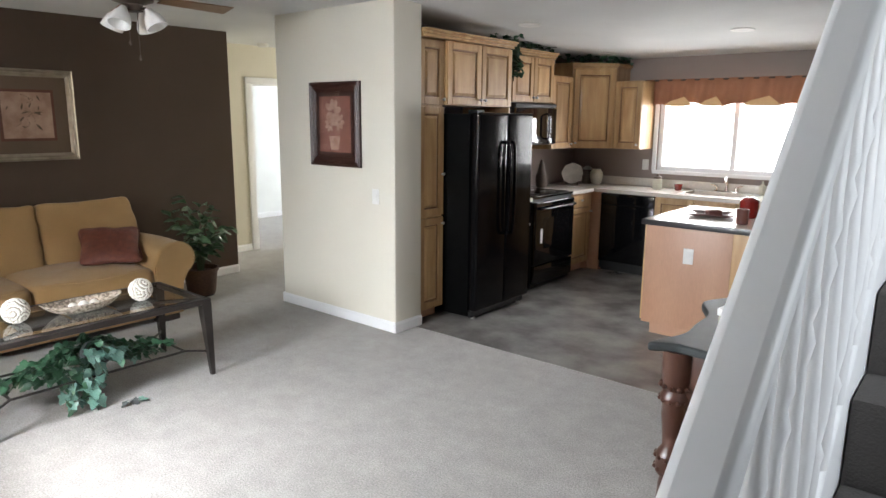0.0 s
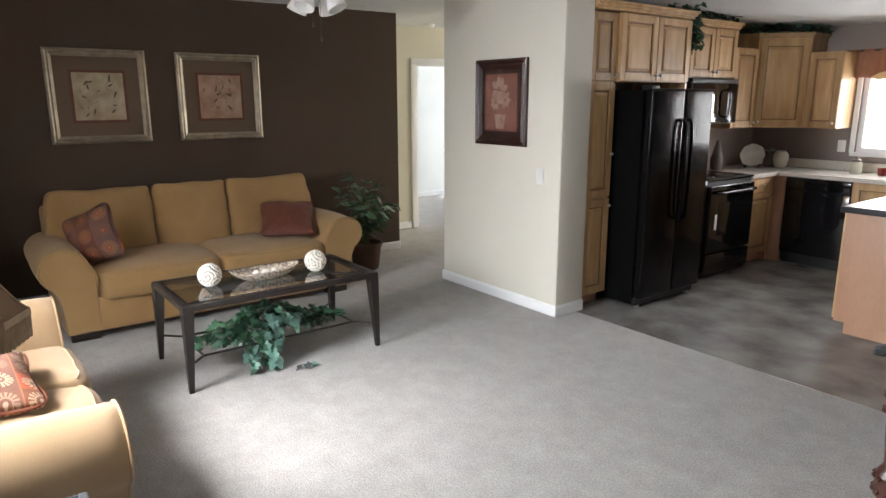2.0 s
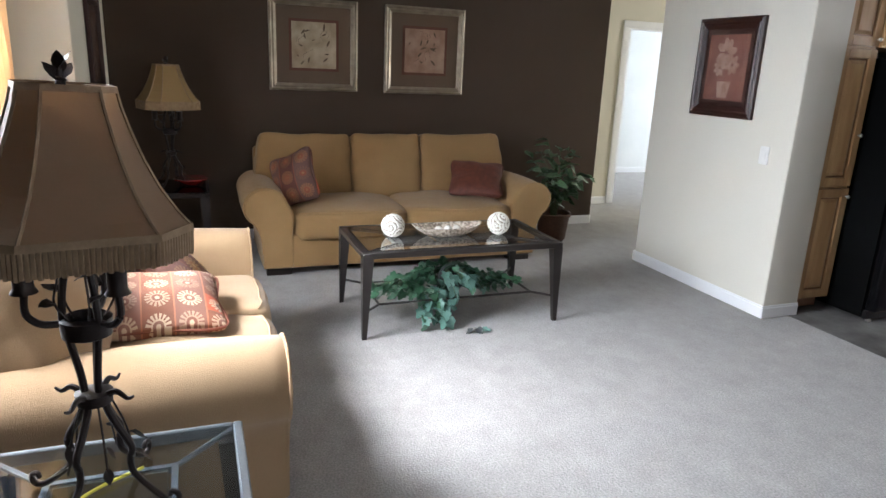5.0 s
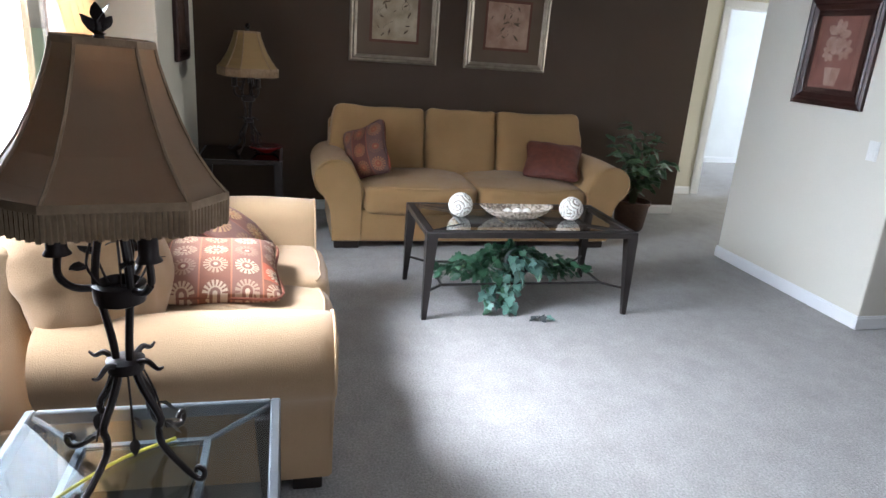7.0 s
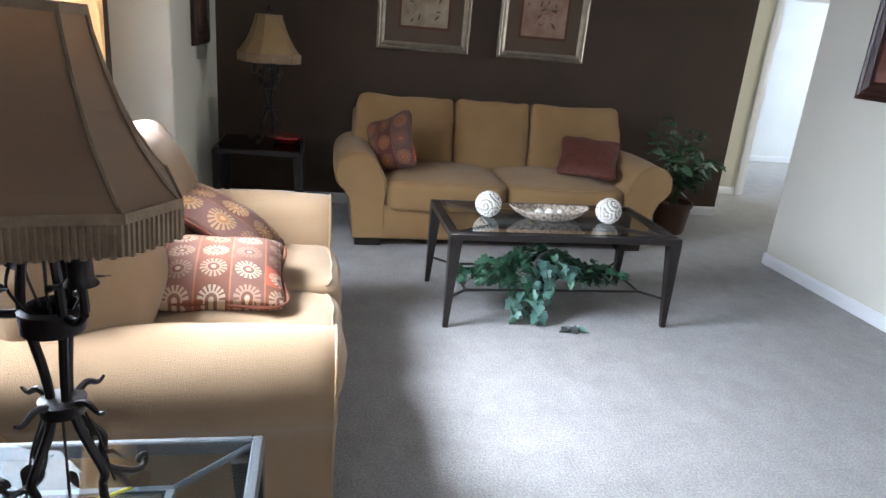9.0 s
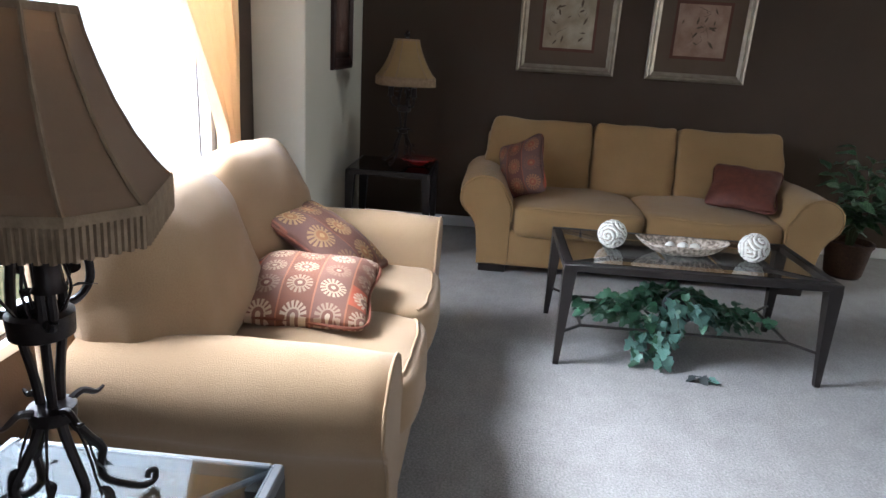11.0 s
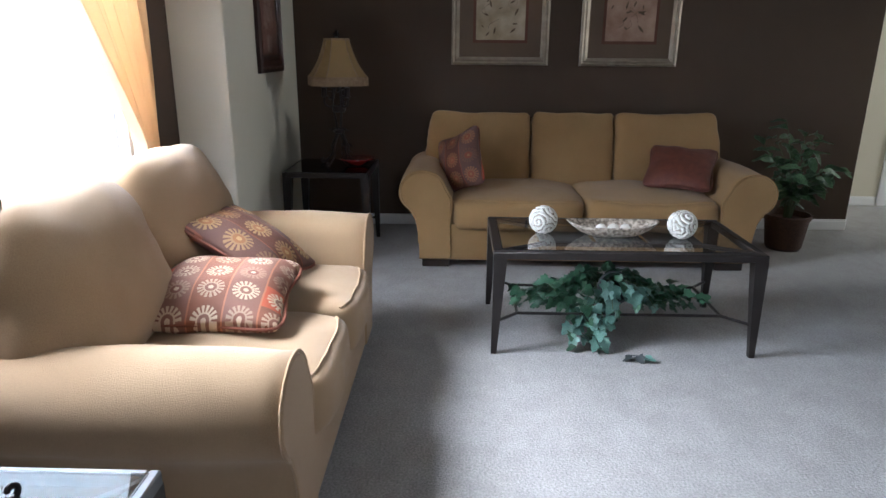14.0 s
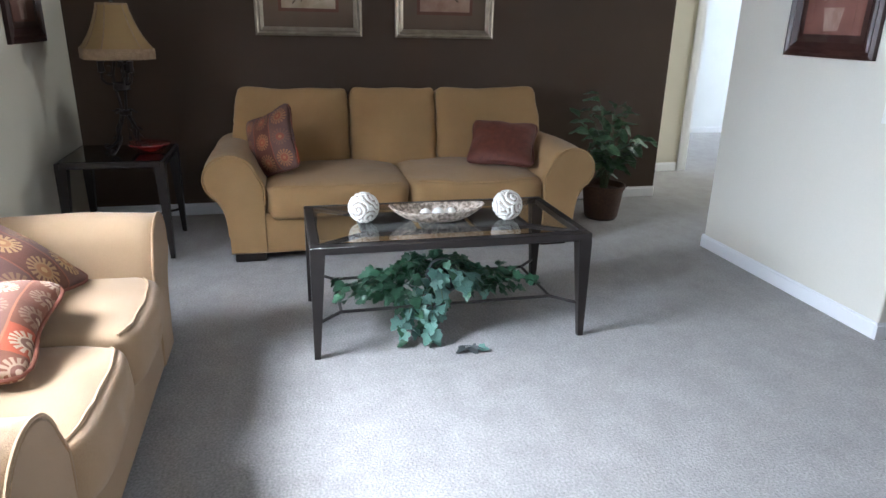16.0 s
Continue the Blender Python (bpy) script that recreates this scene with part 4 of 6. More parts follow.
def potted_plant():
    t = thing("potted_plant", pose(-5.52, 3.22, 0), "green variegated potted plant in a brown wicker pot", "plant")
    rng = random.Random(5)
    part("pot", lathe(B(), [(0.105, 0.001), (0.125, 0.02), (0.15, 0.22), (0.162, 0.235), (0.165, 0.26), (0.15, 0.262), (0.14, 0.22), (0.02, 0.215)], (0, 0, 0), 28), WICKER, t)
    part("pot_foot", lathe(B(), [(0.09, 0.0), (0.115, 0.0), (0.118, 0.018), (0.09, 0.018)], (0, 0, 0), 24), FOOT, t)
    bm = B()
    leaves = []
    for i in range(17):
        a = 2 * math.pi * i / 17 + rng.uniform(-0.3, 0.3)
        r, h = rng.uniform(0.05, 0.30), rng.uniform(0.45, 0.92)
        if math.cos(a) < 0:
            r *= 0.8
        pts = [(0.02 * math.cos(a), 0.02 * math.sin(a), 0.2), (r * 0.3 * math.cos(a), r * 0.3 * math.sin(a), 0.2 + (h - 0.2) * 0.6), (r * math.cos(a), r * math.sin(a), h)]
        tube(bm, pts, 0.004, 5, 0.002)
        for k in range(7):
            f = (0.45 + 0.55 * k / 6) * 1.999
            j = min(int(f), 1)
            p = Vector(pts[j]).lerp(Vector(pts[j + 1]), f - j)
            b = a + rng.uniform(-1.6, 1.6)
            leaves.append((p, Vector((math.cos(b), math.sin(b), rng.uniform(-0.1, 0.9))), rng.uniform(0.10, 0.17)))
    tagged(part("stems", bm, STEM, t), kind="stuff")
    for p, w, s in leaves:
        put_leaf(LONG_MESH, t, p, w, s, rng, 0.25)
    return t


potted_plant()


def bell_section(w, cut, z):
    """One square ring with cut corners."""
    h, c = w / 2, cut
    return [(h, -h + c, z), (h, h - c, z), (h - c, h, z), (-h + c, h, z), (-h, h - c, z), (-h, -h + c, z), (-h + c, -h, z), (h - c, -h, z)]


def table_lamp(m, label, cloth, askew=0.0):
    """Iron scroll lamp with leaves, candle arms and a cut-corner bell shade with beaded fringe. Origin on the table."""
    L = thing("table_lamp", m, label, "table lamp", "iron scroll lamps")
    base = B()
    for i in range(4):
        a = math.pi / 4 + math.pi / 2 * i
        c, s = math.cos(a), math.sin(a)
        def P(r, z, w=0.0):
            return (r * c - w * s, r * s + w * c, z)
        tube(base, [P(0.020, 0.242), P(0.028, 0.205), P(0.050, 0.165), P(0.072, 0.128), P(0.066, 0.098), P(0.072, 0.068), P(0.105, 0.036), P(0.142, 0.010), P(0.163, 0.010), P(0.167, 0.028), P(0.154, 0.034), P(0.148, 0.024)], 0.0085, 8, 0.0055)
        tube(base, [P(0.02, 0.236), P(0.048, 0.250), P(0.072, 0.238), P(0.086, 0.244)], 0.008, 6, 0.0025)
    part("scroll_base", base, IRON, L)
    stem = B()
    for i in range(3):
        a = 2 * math.pi * i / 3 + 0.4
        c, s = math.cos(a), math.sin(a)
        tube(stem, [(0.014 * c, 0.014 * s, 0.22), (0.020 * c, 0.020 * s, 0.29), (0.032 * c, 0.032 * s, 0.36), (0.040 * c, 0.040 * s, 0.40), (0.034 * c, 0.034 * s, 0.47), (0.014 * c, 0.014 * s, 0.56)], 0.0075, 8)
    cyl(stem, (0, 0, 0.50), (0, 0, 0.80), 0.007)
    part("stem", stem, IRON, L)
    part("collar", lathe(B(), [(0.036, 0.365), (0.046, 0.37), (0.048, 0.405), (0.038, 0.41), (0.034, 0.39)], seg=20), IRON, L)
    part("lower_collar", lathe(B(), [(0.02, 0.215), (0.034, 0.222), (0.036, 0.245), (0.02, 0.25)], seg=20), IRON, L)
    for i in range(3):
        a = 2 * math.pi * i / 3 + 0.5
        c, s = math.cos(a), math.sin(a)
        arm = part("candle_arm", tube(B(), [(0.04 * c, 0.04 * s, 0.40), (0.075 * c, 0.075 * s, 0.405), (0.098 * c, 0.098 * s, 0.43), (0.096 * c, 0.096 * s, 0.47)], 0.007, 8), IRON, L)
        part("socket", lathe(B(), [(0.008, 0), (0.024, 0.004), (0.018, 0.014), (0.017, 0.06), (0.020, 0.065), (0.008, 0.067)], (0.096 * c, 0.096 * s, 0.468), 14), IRON, arm)
    rng = random.Random(8)
    lm = leaf_mesh("iron_leaf", OVAL, IRON, 0.2)
    spots = []
    for i in range(5):
        a = 2 * math.pi * i / 5
        c, s = math.cos(a), math.sin(a)
        part("twig", tube(B(), [(0.03 * c, 0.03 * s, 0.40), (0.055 * c, 0.055 * s, 0.45), (0.045 * c, 0.045 * s, 0.50), (0.06 * c, 0.06 * s, 0.545)], 0.0025, 5), IRON, L)
        spots += [((0.055 * c, 0.055 * s, 0.45), a + 0.7), ((0.045 * c, 0.045 * s, 0.50), a - 0.8), ((0.06 * c, 0.06 * s, 0.53), a)]
        part("twig", tube(B(), [(0.03 * c, 0.03 * s, 0.225), (0.05 * c, 0.05 * s, 0.17), (0.06 * c, 0.06 * s, 0.12), (0.068 * c, 0.068 * s, 0.085)], 0.0022, 5), IRON, L)
        spots += [((0.055 * c, 0.055 * s, 0.145), a + 0.6), ((0.064 * c, 0.064 * s, 0.10), a - 0.4)]
    for p, a in spots:
        lf = put_leaf(lm, L, p, (math.cos(a), math.sin(a), 0.5 if p[2] > 0.3 else -0.6), rng.uniform(0.032, 0.044), rng, 0.0)
        lf.name = "iron_leaf"
    # shade
    bm = B()
    rings = []
    prof = [(0.150, 0.828), (0.163, 0.795), (0.190, 0.75), (0.226, 0.70), (0.272, 0.65), (0.328, 0.605), (0.368, 0.58)]
    for w, z in prof:
        rings.append([bm.verts.new(p) for p in bell_section(w, w * 0.21, z)])
    for a, b in zip(rings, rings[1:]):
        for i in range(8):
            bm.faces.new((a[i], a[(i + 1) % 8], b[(i + 1) % 8], b[i]))
    sh = part("shade", bm, cloth, L, m=Matrix.Translation((0, 0, 0.72)) @ Matrix.Rotation(radians(askew), 4, "X") @ Matrix.Translation((0, 0, -0.70)), smooth=False)
    md = sh.modifiers.new("thick", "SOLIDIFY")
    md.thickness = 0.003
    bm = B()
    for (wa, za), (wb, zb) in (((0.153, 0.831), (0.155, 0.819)), ((0.371, 0.586), (0.374, 0.572))):
        ra, rb = [[bm.verts.new(p) for p in bell_section(w + 0.004, w * 0.21, z)] for w, z in ((wa, za), (wb, zb))]
        for i in range(8):
            bm.faces.new((ra[i], ra[(i + 1) % 8], rb[(i + 1) % 8], rb[i]))
    for i in range(8):
        for (w0, z0), (w1, z1) in zip(prof, prof[1:]):
            p, q = bell_section(w0 + 0.002, w0 * 0.21, z0)[i], bell_section(w1 + 0.002, w1 * 0.21, z1)[i]
            cyl(bm, p, q, 0.0035, seg=5, caps=False)
    trim = part("trim", bm, FRINGE, sh)
    bm = B()
    ring = bell_section(0.371, 0.371 * 0.21, 0.572)
    for i in range(8):
        a, b = Vector(ring[i]), Vector(ring[(i + 1) % 8])
        n = max(3, int((b - a).length / 0.0085))
        for k in range(n):
            p = a.lerp(b, (k + 0.5) / n)
            cyl(bm, p, p - Vector((0, 0, 0.044 + 0.003 * (k % 2))), 0.0046, 0.0048, 5)
    lo = [bm.verts.new((x * 0.99, y * 0.99, z - 0.044)) for x, y, z in ring]
    hi = [bm.verts.new((x * 0.985, y * 0.985, z)) for x, y, z in ring]
    for i in range(8):
        bm.faces.new((hi[i], hi[(i + 1) % 8], lo[(i + 1) % 8], lo[i]))
    tagged(part("fringe", bm, FRINGE, sh, "beaded fringe"), kind="stuff")
    fin = cyl(B(), (0, 0, 0.79), (0, 0, 0.875), 0.005)
    ball(fin, (0, 0, 0.85), 0.009)
    tube(fin, [(-0.078, 0, 0.83), (0, 0, 0.822), (0.078, 0, 0.83)], 0.003, 5)
    f = part("finial", fin, IRON, L)
    for a, z, tilt in ((0.3, 0.852, 1.1), (2.3, 0.856, 1.3), (4.4, 0.854, 1.0), (1.0, 0.872, 4.0), (5.4, 0.868, 1.8)):
        put_leaf(lm, f, (0, 0, z), (math.cos(a), math.sin(a), tilt), 0.042, rng, 0.0).name = "iron_leaf"
    return L


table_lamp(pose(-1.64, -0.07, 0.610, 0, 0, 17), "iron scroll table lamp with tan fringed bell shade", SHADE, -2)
table_lamp(pose(-5.42, -0.02, 0.600, 0, 0, 20), "iron scroll table lamp with tan shade in the corner", SHADE_DIM)
cord = solid("power_cord", tube(B(), [(-1.72, 0.0, 0.615), (-1.66, -0.09, 0.616), (-1.58, -0.16, 0.616), (-1.45, -0.25, 0.617)], 0.004, 6), CORD, "yellow power cord across the glass end table", "cord")


def red_dish():
    d = thing("red_dish", pose(-5.38, 0.10, 0.600), "red glazed dish on the corner end table", "dish")
    part("bowl", lathe(B(), [(0.05, 0), (0.075, 0.006), (0.115, 0.045), (0.12, 0.05), (0.112, 0.05), (0.07, 0.014), (0.02, 0.01)], seg=28), RED_DISH, d)
    part("rim", lathe(B(), [(0.113, 0.048), (0.122, 0.05), (0.121, 0.056), (0.112, 0.054)], seg=28), RED_DISH, d)
    return d


red_dish()


def wall_frame(name, m, w, h, border, mats, label, motif):
    """A framed picture that hangs on a wall; local z is the wall's normal, y is up."""
    f = thing(name, m, label, "picture")
    X, Y = w / 2, h / 2
    bm = B()
    prof = [(0, 0), (0, 0.022), (0.25, 0.030), (0.45, 0.020), (0.62, 0.026), (0.85, 0.018), (1.0, 0.012), (1.0, 0.0)]
    rings = []
    for t, z in prof:
        d = t * border
        rings.append([bm.verts.new((sx * (X - d), sy * (Y - d), z)) for sx, sy in ((-1, -1), (1, -1), (1, 1), (-1, 1))])
    for a, b in zip(rings, rings[1:]):
        for i in range(4):
            bm.faces.new((a[i], a[(i + 1) % 4], b[(i + 1) % 4], b[i]))
    part("moulding", bm, mats[0], f, smooth=False)
    part("mat_board", box(B(), -X + border, X - border, -Y + border, Y - border, 0.002, 0.008), mats[1], f, smooth=False)
    motif(f, X - border, Y - border, mats)
    if motif is bird_print:
        return f
    pane = part("glazing", box(B(), -X + border * 0.95, X - border * 0.95, -Y + border * 0.95, Y - border * 0.95, 0.0145, 0.0165), GLASS_PANE, f, "clear picture glass", smooth=False)
    pane.visible_shadow = False
    return f


def bird_print(f, X, Y, mats):
    s = X * 0.60
    part("inner_mat", box(B(), -s - 0.022, s + 0.022, -s - 0.022, s + 0.022, 0.008, 0.011), mats[2], f, smooth=False)
    part("print", box(B(), -s, s, -s, s, 0.011, 0.013), mats[3], f, smooth=False)
    rng = random.Random(int(s * 1000) + len(mats[3].name))
    bm = B()
    for i in range(13):
        x, y = rng.uniform(-0.8, 0.8) * s, rng.uniform(-0.8, 0.8) * s
        a, l = rng.uniform(0, math.pi), rng.uniform(0.012, 0.035)
        pts = [(x + l * math.cos(a) * u - 0.35 * l * math.sin(a) * v, y + l * math.sin(a) * u + 0.35 * l * math.cos(a) * v) for u, v in ((-1, 0), (-0.3, 0.8), (0.5, 0.6), (1, 0), (0.3, -0.7), (-0.5, -0.5))]
        prism(bm, pts, "z", 0.0132, 0.0138)
    for i in range(5):
        x, y = rng.uniform(-0.6, 0.6) * s, rng.uniform(-0.6, 0.6) * s
        tube(bm, [(x, y, 0.0135), (x + rng.uniform(-0.05, 0.05), y + 0.03, 0.0135), (x + rng.uniform(-0.08, 0.08), y + 0.07, 0.0135)], 0.0012, 4)
    tagged(part("birds", bm, INK, f), kind="stuff")


def flower_print(f, X, Y, mats):
    part("print", box(B(), -X * 0.84, X * 0.84, -Y * 0.86, Y * 0.86, 0.008, 0.010), mats[2], f, smooth=False)
    bm = B()
    rng = random.Random(2)
    for cx, cy, r in ((-0.02, 0.10, 0.10), (0.05, 0.02, 0.07), (-0.06, 0.0, 0.06)):
        for i in range(7):
            a = 2 * math.pi * i / 7 + rng.uniform(-0.2, 0.2)
            pts = [(cx + r * u * math.cos(a) - r * 0.32 * v * math.sin(a), cy + r * u * math.sin(a) + r * 0.32 * v * math.cos(a)) for u, v in ((0.1, 0), (0.5, 0.9), (0.9, 0.6), (1, 0), (0.85, -0.6), (0.5, -0.9))]
            prism(bm, pts, "z", 0.0102, 0.0104 + 0.0001 * i)
    prism(bm, [(-0.05, -0.20), (0.04, -0.20), (0.06, -0.09), (-0.07, -0.09)], "z", 0.0102, 0.0108)
    part("flower_bouquet", bm, PETAL, f)


ON_WEST = Matrix.LocRotScale(None, Euler((radians(90), 0, radians(90))), None)
ON_PART = Matrix.LocRotScale(None, Euler((radians(90), 0, 0)), None)
ON_BOX = Matrix.LocRotScale(None, Euler((radians(90), 0, radians(180))), None)


def hung(x, y, z, turn):
    return Matrix.Translation((x, y, z)) @ turn


FS = 0.735
wall_frame("framed_bird_print", hung(XW + 0.002, 1.116, 1.272 + FS / 2, ON_WEST), FS, FS, 0.06, (SILVER, MAT_BROWN, RUST, PRINT_A), "square champagne-framed cream bird print on the brown wall", bird_print)
wall_frame("framed_bird_print", hung(XW + 0.002, 2.089, 1.270 + FS / 2, ON_WEST), FS, FS, 0.06, (SILVER, MAT_BROWN, RUST, PRINT_B), "square champagne-framed rose bird print on the brown wall", bird_print)
wall_frame("framed_flower_print", hung(-4.00, PY0 - 0.002, 1.588, ON_PART), 0.588, 0.655, 0.075, (MAHOGANY, MAHOGANY, FLOWER_PRINT), "dark mahogany framed flower print on the partition", flower_print)
wall_frame("framed_flower_print", hung(-5.30, YB + 0.002, 1.555, ON_BOX), 0.56, 0.645, 0.075, (MAHOGANY, MAHOGANY, FLOWER_PRINT), "dark mahogany framed flower print in the room corner", flower_print)


def wall_plate(m, label, name="light_switch"):
    s = thing(name, m, label, name.split("_")[-1])
    part("plate", box(B(), -0.037, 0.037, -0.058, 0.058, 0, 0.005, 0.002), SWITCH, s)
    part("rocker", box(B(), -0.017, 0.017, -0.034, 0.034, 0.005, 0.008, 0.001), SWITCH, s)
    return s


wall_plate(hung(-3.56, PY0 - 0.001, 1.05, ON_PART), "white light switch on the partition wall")


def ceiling_fan():
    f = thing("ceiling_fan", pose(-4.1, 2.08, 2.455), "ceiling fan with frosted glass lights and pull chains", "ceiling fan")
    part("canopy", lathe(B(), [(0.07, 0.0), (0.068, -0.03), (0.03, -0.05), (0.015, -0.055)], seg=24), BRONZE, f)
    part("motor", lathe(B(), [(0.03, -0.05), (0.10, -0.06), (0.125, -0.09), (0.12, -0.13), (0.06, -0.15), (0.05, -0.19)], seg=28), BRONZE, f)
    for i in range(5):
        a = 360 / 5 * i + 20
        blade = box(B(), 0.17, 0.66, -0.065, 0.065, -0.112, -0.104, 0.003, 1)
        for v in blade.verts:
            v.co.y *= 0.75 + 0.5 * (v.co.x - 0.17)
        b = part("blade", blade, FAN_WOOD, f, m=pose(0, 0, 0, -13, 0, a))
        part("bracket", box(B(), 0.10, 0.22, -0.018, 0.018, -0.104, -0.098, 0.002, 1), BRONZE, b)
    for i in range(4):
        a = 2 * math.pi * i / 4 + 0.55
        c, s = math.cos(a), math.sin(a)
        arm = part("light_arm", tube(B(), [(0.03 * c, 0.03 * s, -0.18), (0.08 * c, 0.08 * s, -0.175), (0.105 * c, 0.105 * s, -0.19)], 0.009, 8), BRONZE, f)
        g = lathe(B(), [(0.02, 0.02), (0.028, 0.0), (0.05, -0.03), (0.062, -0.07), (0.066, -0.10), (0.060, -0.10), (0.056, -0.07), (0.045, -0.032), (0.02, -0.005)], seg=24)
        part("globe", g, GLOBE, arm, m=Matrix.Translation((0.105 * c, 0.105 * s, -0.195)) @ Matrix.Rotation(radians(28), 4, Vector((-s, c, 0))).inverted())
    for x, y, l in ((0.03, -0.045, 0.20), (-0.03, 0.04, 0.28)):
        ch = part("pull_chain", cyl(B(), (x, y, -0.185), (x, y, -0.185 - l + 0.02), 0.0022, seg=6), BRONZE, f)
        part("pull", lathe(B(), [(0.003, 0), (0.007, -0.008), (0.006, -0.028), (0.002, -0.03)], (x, y, -0.185 - l + 0.022), 10), BRONZE, ch)
    return f


ceiling_fan()


def smoke_detector(x, y, z):
    return solid("smoke_detector", lathe(B(), [(0.07, 0.0), (0.068, -0.02), (0.055, -0.036), (0.02, -0.04)], seg=24), SWITCH, "round white smoke detector on the hall ceiling", "smoke detector", pose(x, y, z))


smoke_detector(-6.70, 4.85, 2.4745)


def drape():
    """One amber drape, gathered at the side of the front window, its foot drawn aside."""
    d = thing("drape", pose(0, 0, 0), "sunlit amber drape gathered beside the window", "curtain")
    bm = B()
    nx, nz = 90, 24
    rows = []
    for j in range(nz + 1):
        f = j / nz
        z = 2.27 - 1.57 * f
        left = -2.98 - 0.84 * min(1, f * 1.22) ** 0.9
        right = -4.02 + 0.09 * f + 0.015 * math.sin(6 * f)
        ring = []
        for i in range(nx + 1):
            u = i / nx
            x = right + (left - right) * u
            ring.append(bm.verts.new((x, YS + 0.085 + 0.028 * math.sin(u * 2 * math.pi * 7 + 1.5 * f) + 0.01 * math.sin(u * 29 + 4 * f), z)))
        rows.append(ring)
    for a, b in zip(rows, rows[1:]):
        for i in range(nx):
            bm.faces.new((a[i], a[i + 1], b[i + 1], b[i]))
    p = part("cloth", bm, CURTAIN, d)
    md = p.modifiers.new("thick", "SOLIDIFY")
    md.thickness = 0.0015
    rod = part("rod", cyl(B(), (-4.25, YS + 0.085, 2.28), (-1.85, YS + 0.085, 2.28), 0.014), BRONZE, d)
    part("rod_bracket", box(box(B(), -4.2, -4.17, YS + 0.002, YS + 0.075, 2.27, 2.29), -1.95, -1.92, YS + 0.002, YS + 0.075, 2.27, 2.29), BRONZE, rod)
    return d


drape()


# ---- kitchen ----
def panel_door(parent, x0, x1, z0, z1, y, knob=None, name="door"):
    """A raised-panel door on the front plane y of a cabinet (front faces -y)."""
    g, s = 0.004, 0.058
    x0, x1, z0, z1 = x0 + g, x1 - g, z0 + g, z1 - g
    s = min(s, (x1 - x0) * 0.24, (z1 - z0) * 0.28)
    bm = B()
    for a, b, c, d in ((x0, x0 + s, z0, z1), (x1 - s, x1, z0, z1), (x0 + s, x1 - s, z0, z0 + s), (x0 + s, x1 - s, z1 - s, z1)):
        box(bm, a, b, y - 0.02, y, c, d, 0.003, 1)
    d = part(name, bm, MAPLE, parent)
    part("groove", box(B(), x0 + s, x1 - s, y - 0.006, y - 0.001, z0 + s, z1 - s), MAPLE_DARK, d, smooth=False)
    i = s + 0.012
    e = min(0.022, (x1 - x0) * 0.08)
    bm = B()
    lo = [bm.verts.new(p) for p in ((x0 + i, y - 0.006, z0 + i), (x1 - i, y - 0.006, z0 + i), (x1 - i, y - 0.006, z1 - i), (x0 + i, y - 0.006, z1 - i))]
    hi = [bm.verts.new(p) for p in ((x0 + i + e, y - 0.017, z0 + i + e), (x1 - i - e, y - 0.017, z0 + i + e), (x1 - i - e, y - 0.017, z1 - i - e), (x0 + i + e, y - 0.017, z1 - i - e))]
    bm.faces.new(hi)
    for k in range(4):
        bm.faces.new((lo[k], lo[(k + 1) % 4], hi[(k + 1) % 4], hi[k]))
    part("raised_panel", bm, MAPLE, d, smooth=False)
    if knob:
        kx, kz = knob
        part("knob", ball(cyl(B(), (kx, y - 0.02, kz), (kx, y - 0.036, kz), 0.005, seg=10), (kx, y - 0.042, kz), 0.013, 14), STEEL, d, "small brushed steel knob")
    return d


def crown(parent, x0, x1, d, z, left=True, right=True):
    """A stepped crown moulding along the front and ends."""
    bm = B()
    for k, (o, a, b) in enumerate(((0.008, 0.0, 0.02), (0.022, 0.02, 0.042), (0.036, 0.042, 0.06))):
        box(bm, x0 - (o if left else 0), x1 + (o if right else 0), -d - o - 0.02, -0.002, z + a, z + b, 0.004, 1)
    return part("crown", bm, MAPLE, parent)


def cabinet(m, w, h, d, doors, label, z0=0.0, toe=0.0, drawer=0.0, top=False, side="cl", group="hickory cabinets", split=()):
    """A cabinet with its back on y=0, from x=0 to w, front at y=-d, facing -y."""
    c = thing("cabinet", m, label, "cabinet", group)
    part("body", box(B(), 0.001, w - 0.001, -d, -0.002, z0 + toe, z0 + h, 0.002, 1), MAPLE, c)
    if toe:
        part("toe_kick", box(B(), 0.001, w - 0.001, -d + 0.07, -0.003, 0.004, toe), PANEL, c)
    zt = z0 + h
    if drawer:
        n = doors
        for i in range(n):
            a, b = w * i / n, w * (i + 1) / n
            dr = part("drawer", box(B(), a + 0.005, b - 0.005, -d - 0.02, -d, zt - drawer + 0.004, zt - 0.012, 0.005, 2), MAPLE, c)
            part("knob", ball(cyl(B(), ((a + b) / 2, -d - 0.02, zt - drawer / 2), ((a + b) / 2, -d - 0.036, zt - drawer / 2), 0.005, seg=10), ((a + b) / 2, -d - 0.042, zt - drawer / 2), 0.013, 14), STEEL, dr)
        zt -= drawer
    levels = [z0 + toe, *split, zt]
    for l, (a, b) in enumerate(zip(levels, levels[1:])):
        for i in range(doors):
            x0, x1 = w * i / doors, w * (i + 1) / doors
            if doors == 1:
                kx = x1 - 0.03
            else:
                kx = x1 - 0.03 if i % 2 == 0 else x0 + 0.03
            kz = a + 0.05 if z0 > 1 or l > 1 else (b - 0.06 if l == 0 else (a + b) / 2 - 0.1)
            panel_door(c, x0, x1, a + 0.004, b - 0.004, -d, (kx, kz))
    if top:
        crown(c, 0, w, d, z0 + h)
    return c


KX = -3.91
WEST = 90


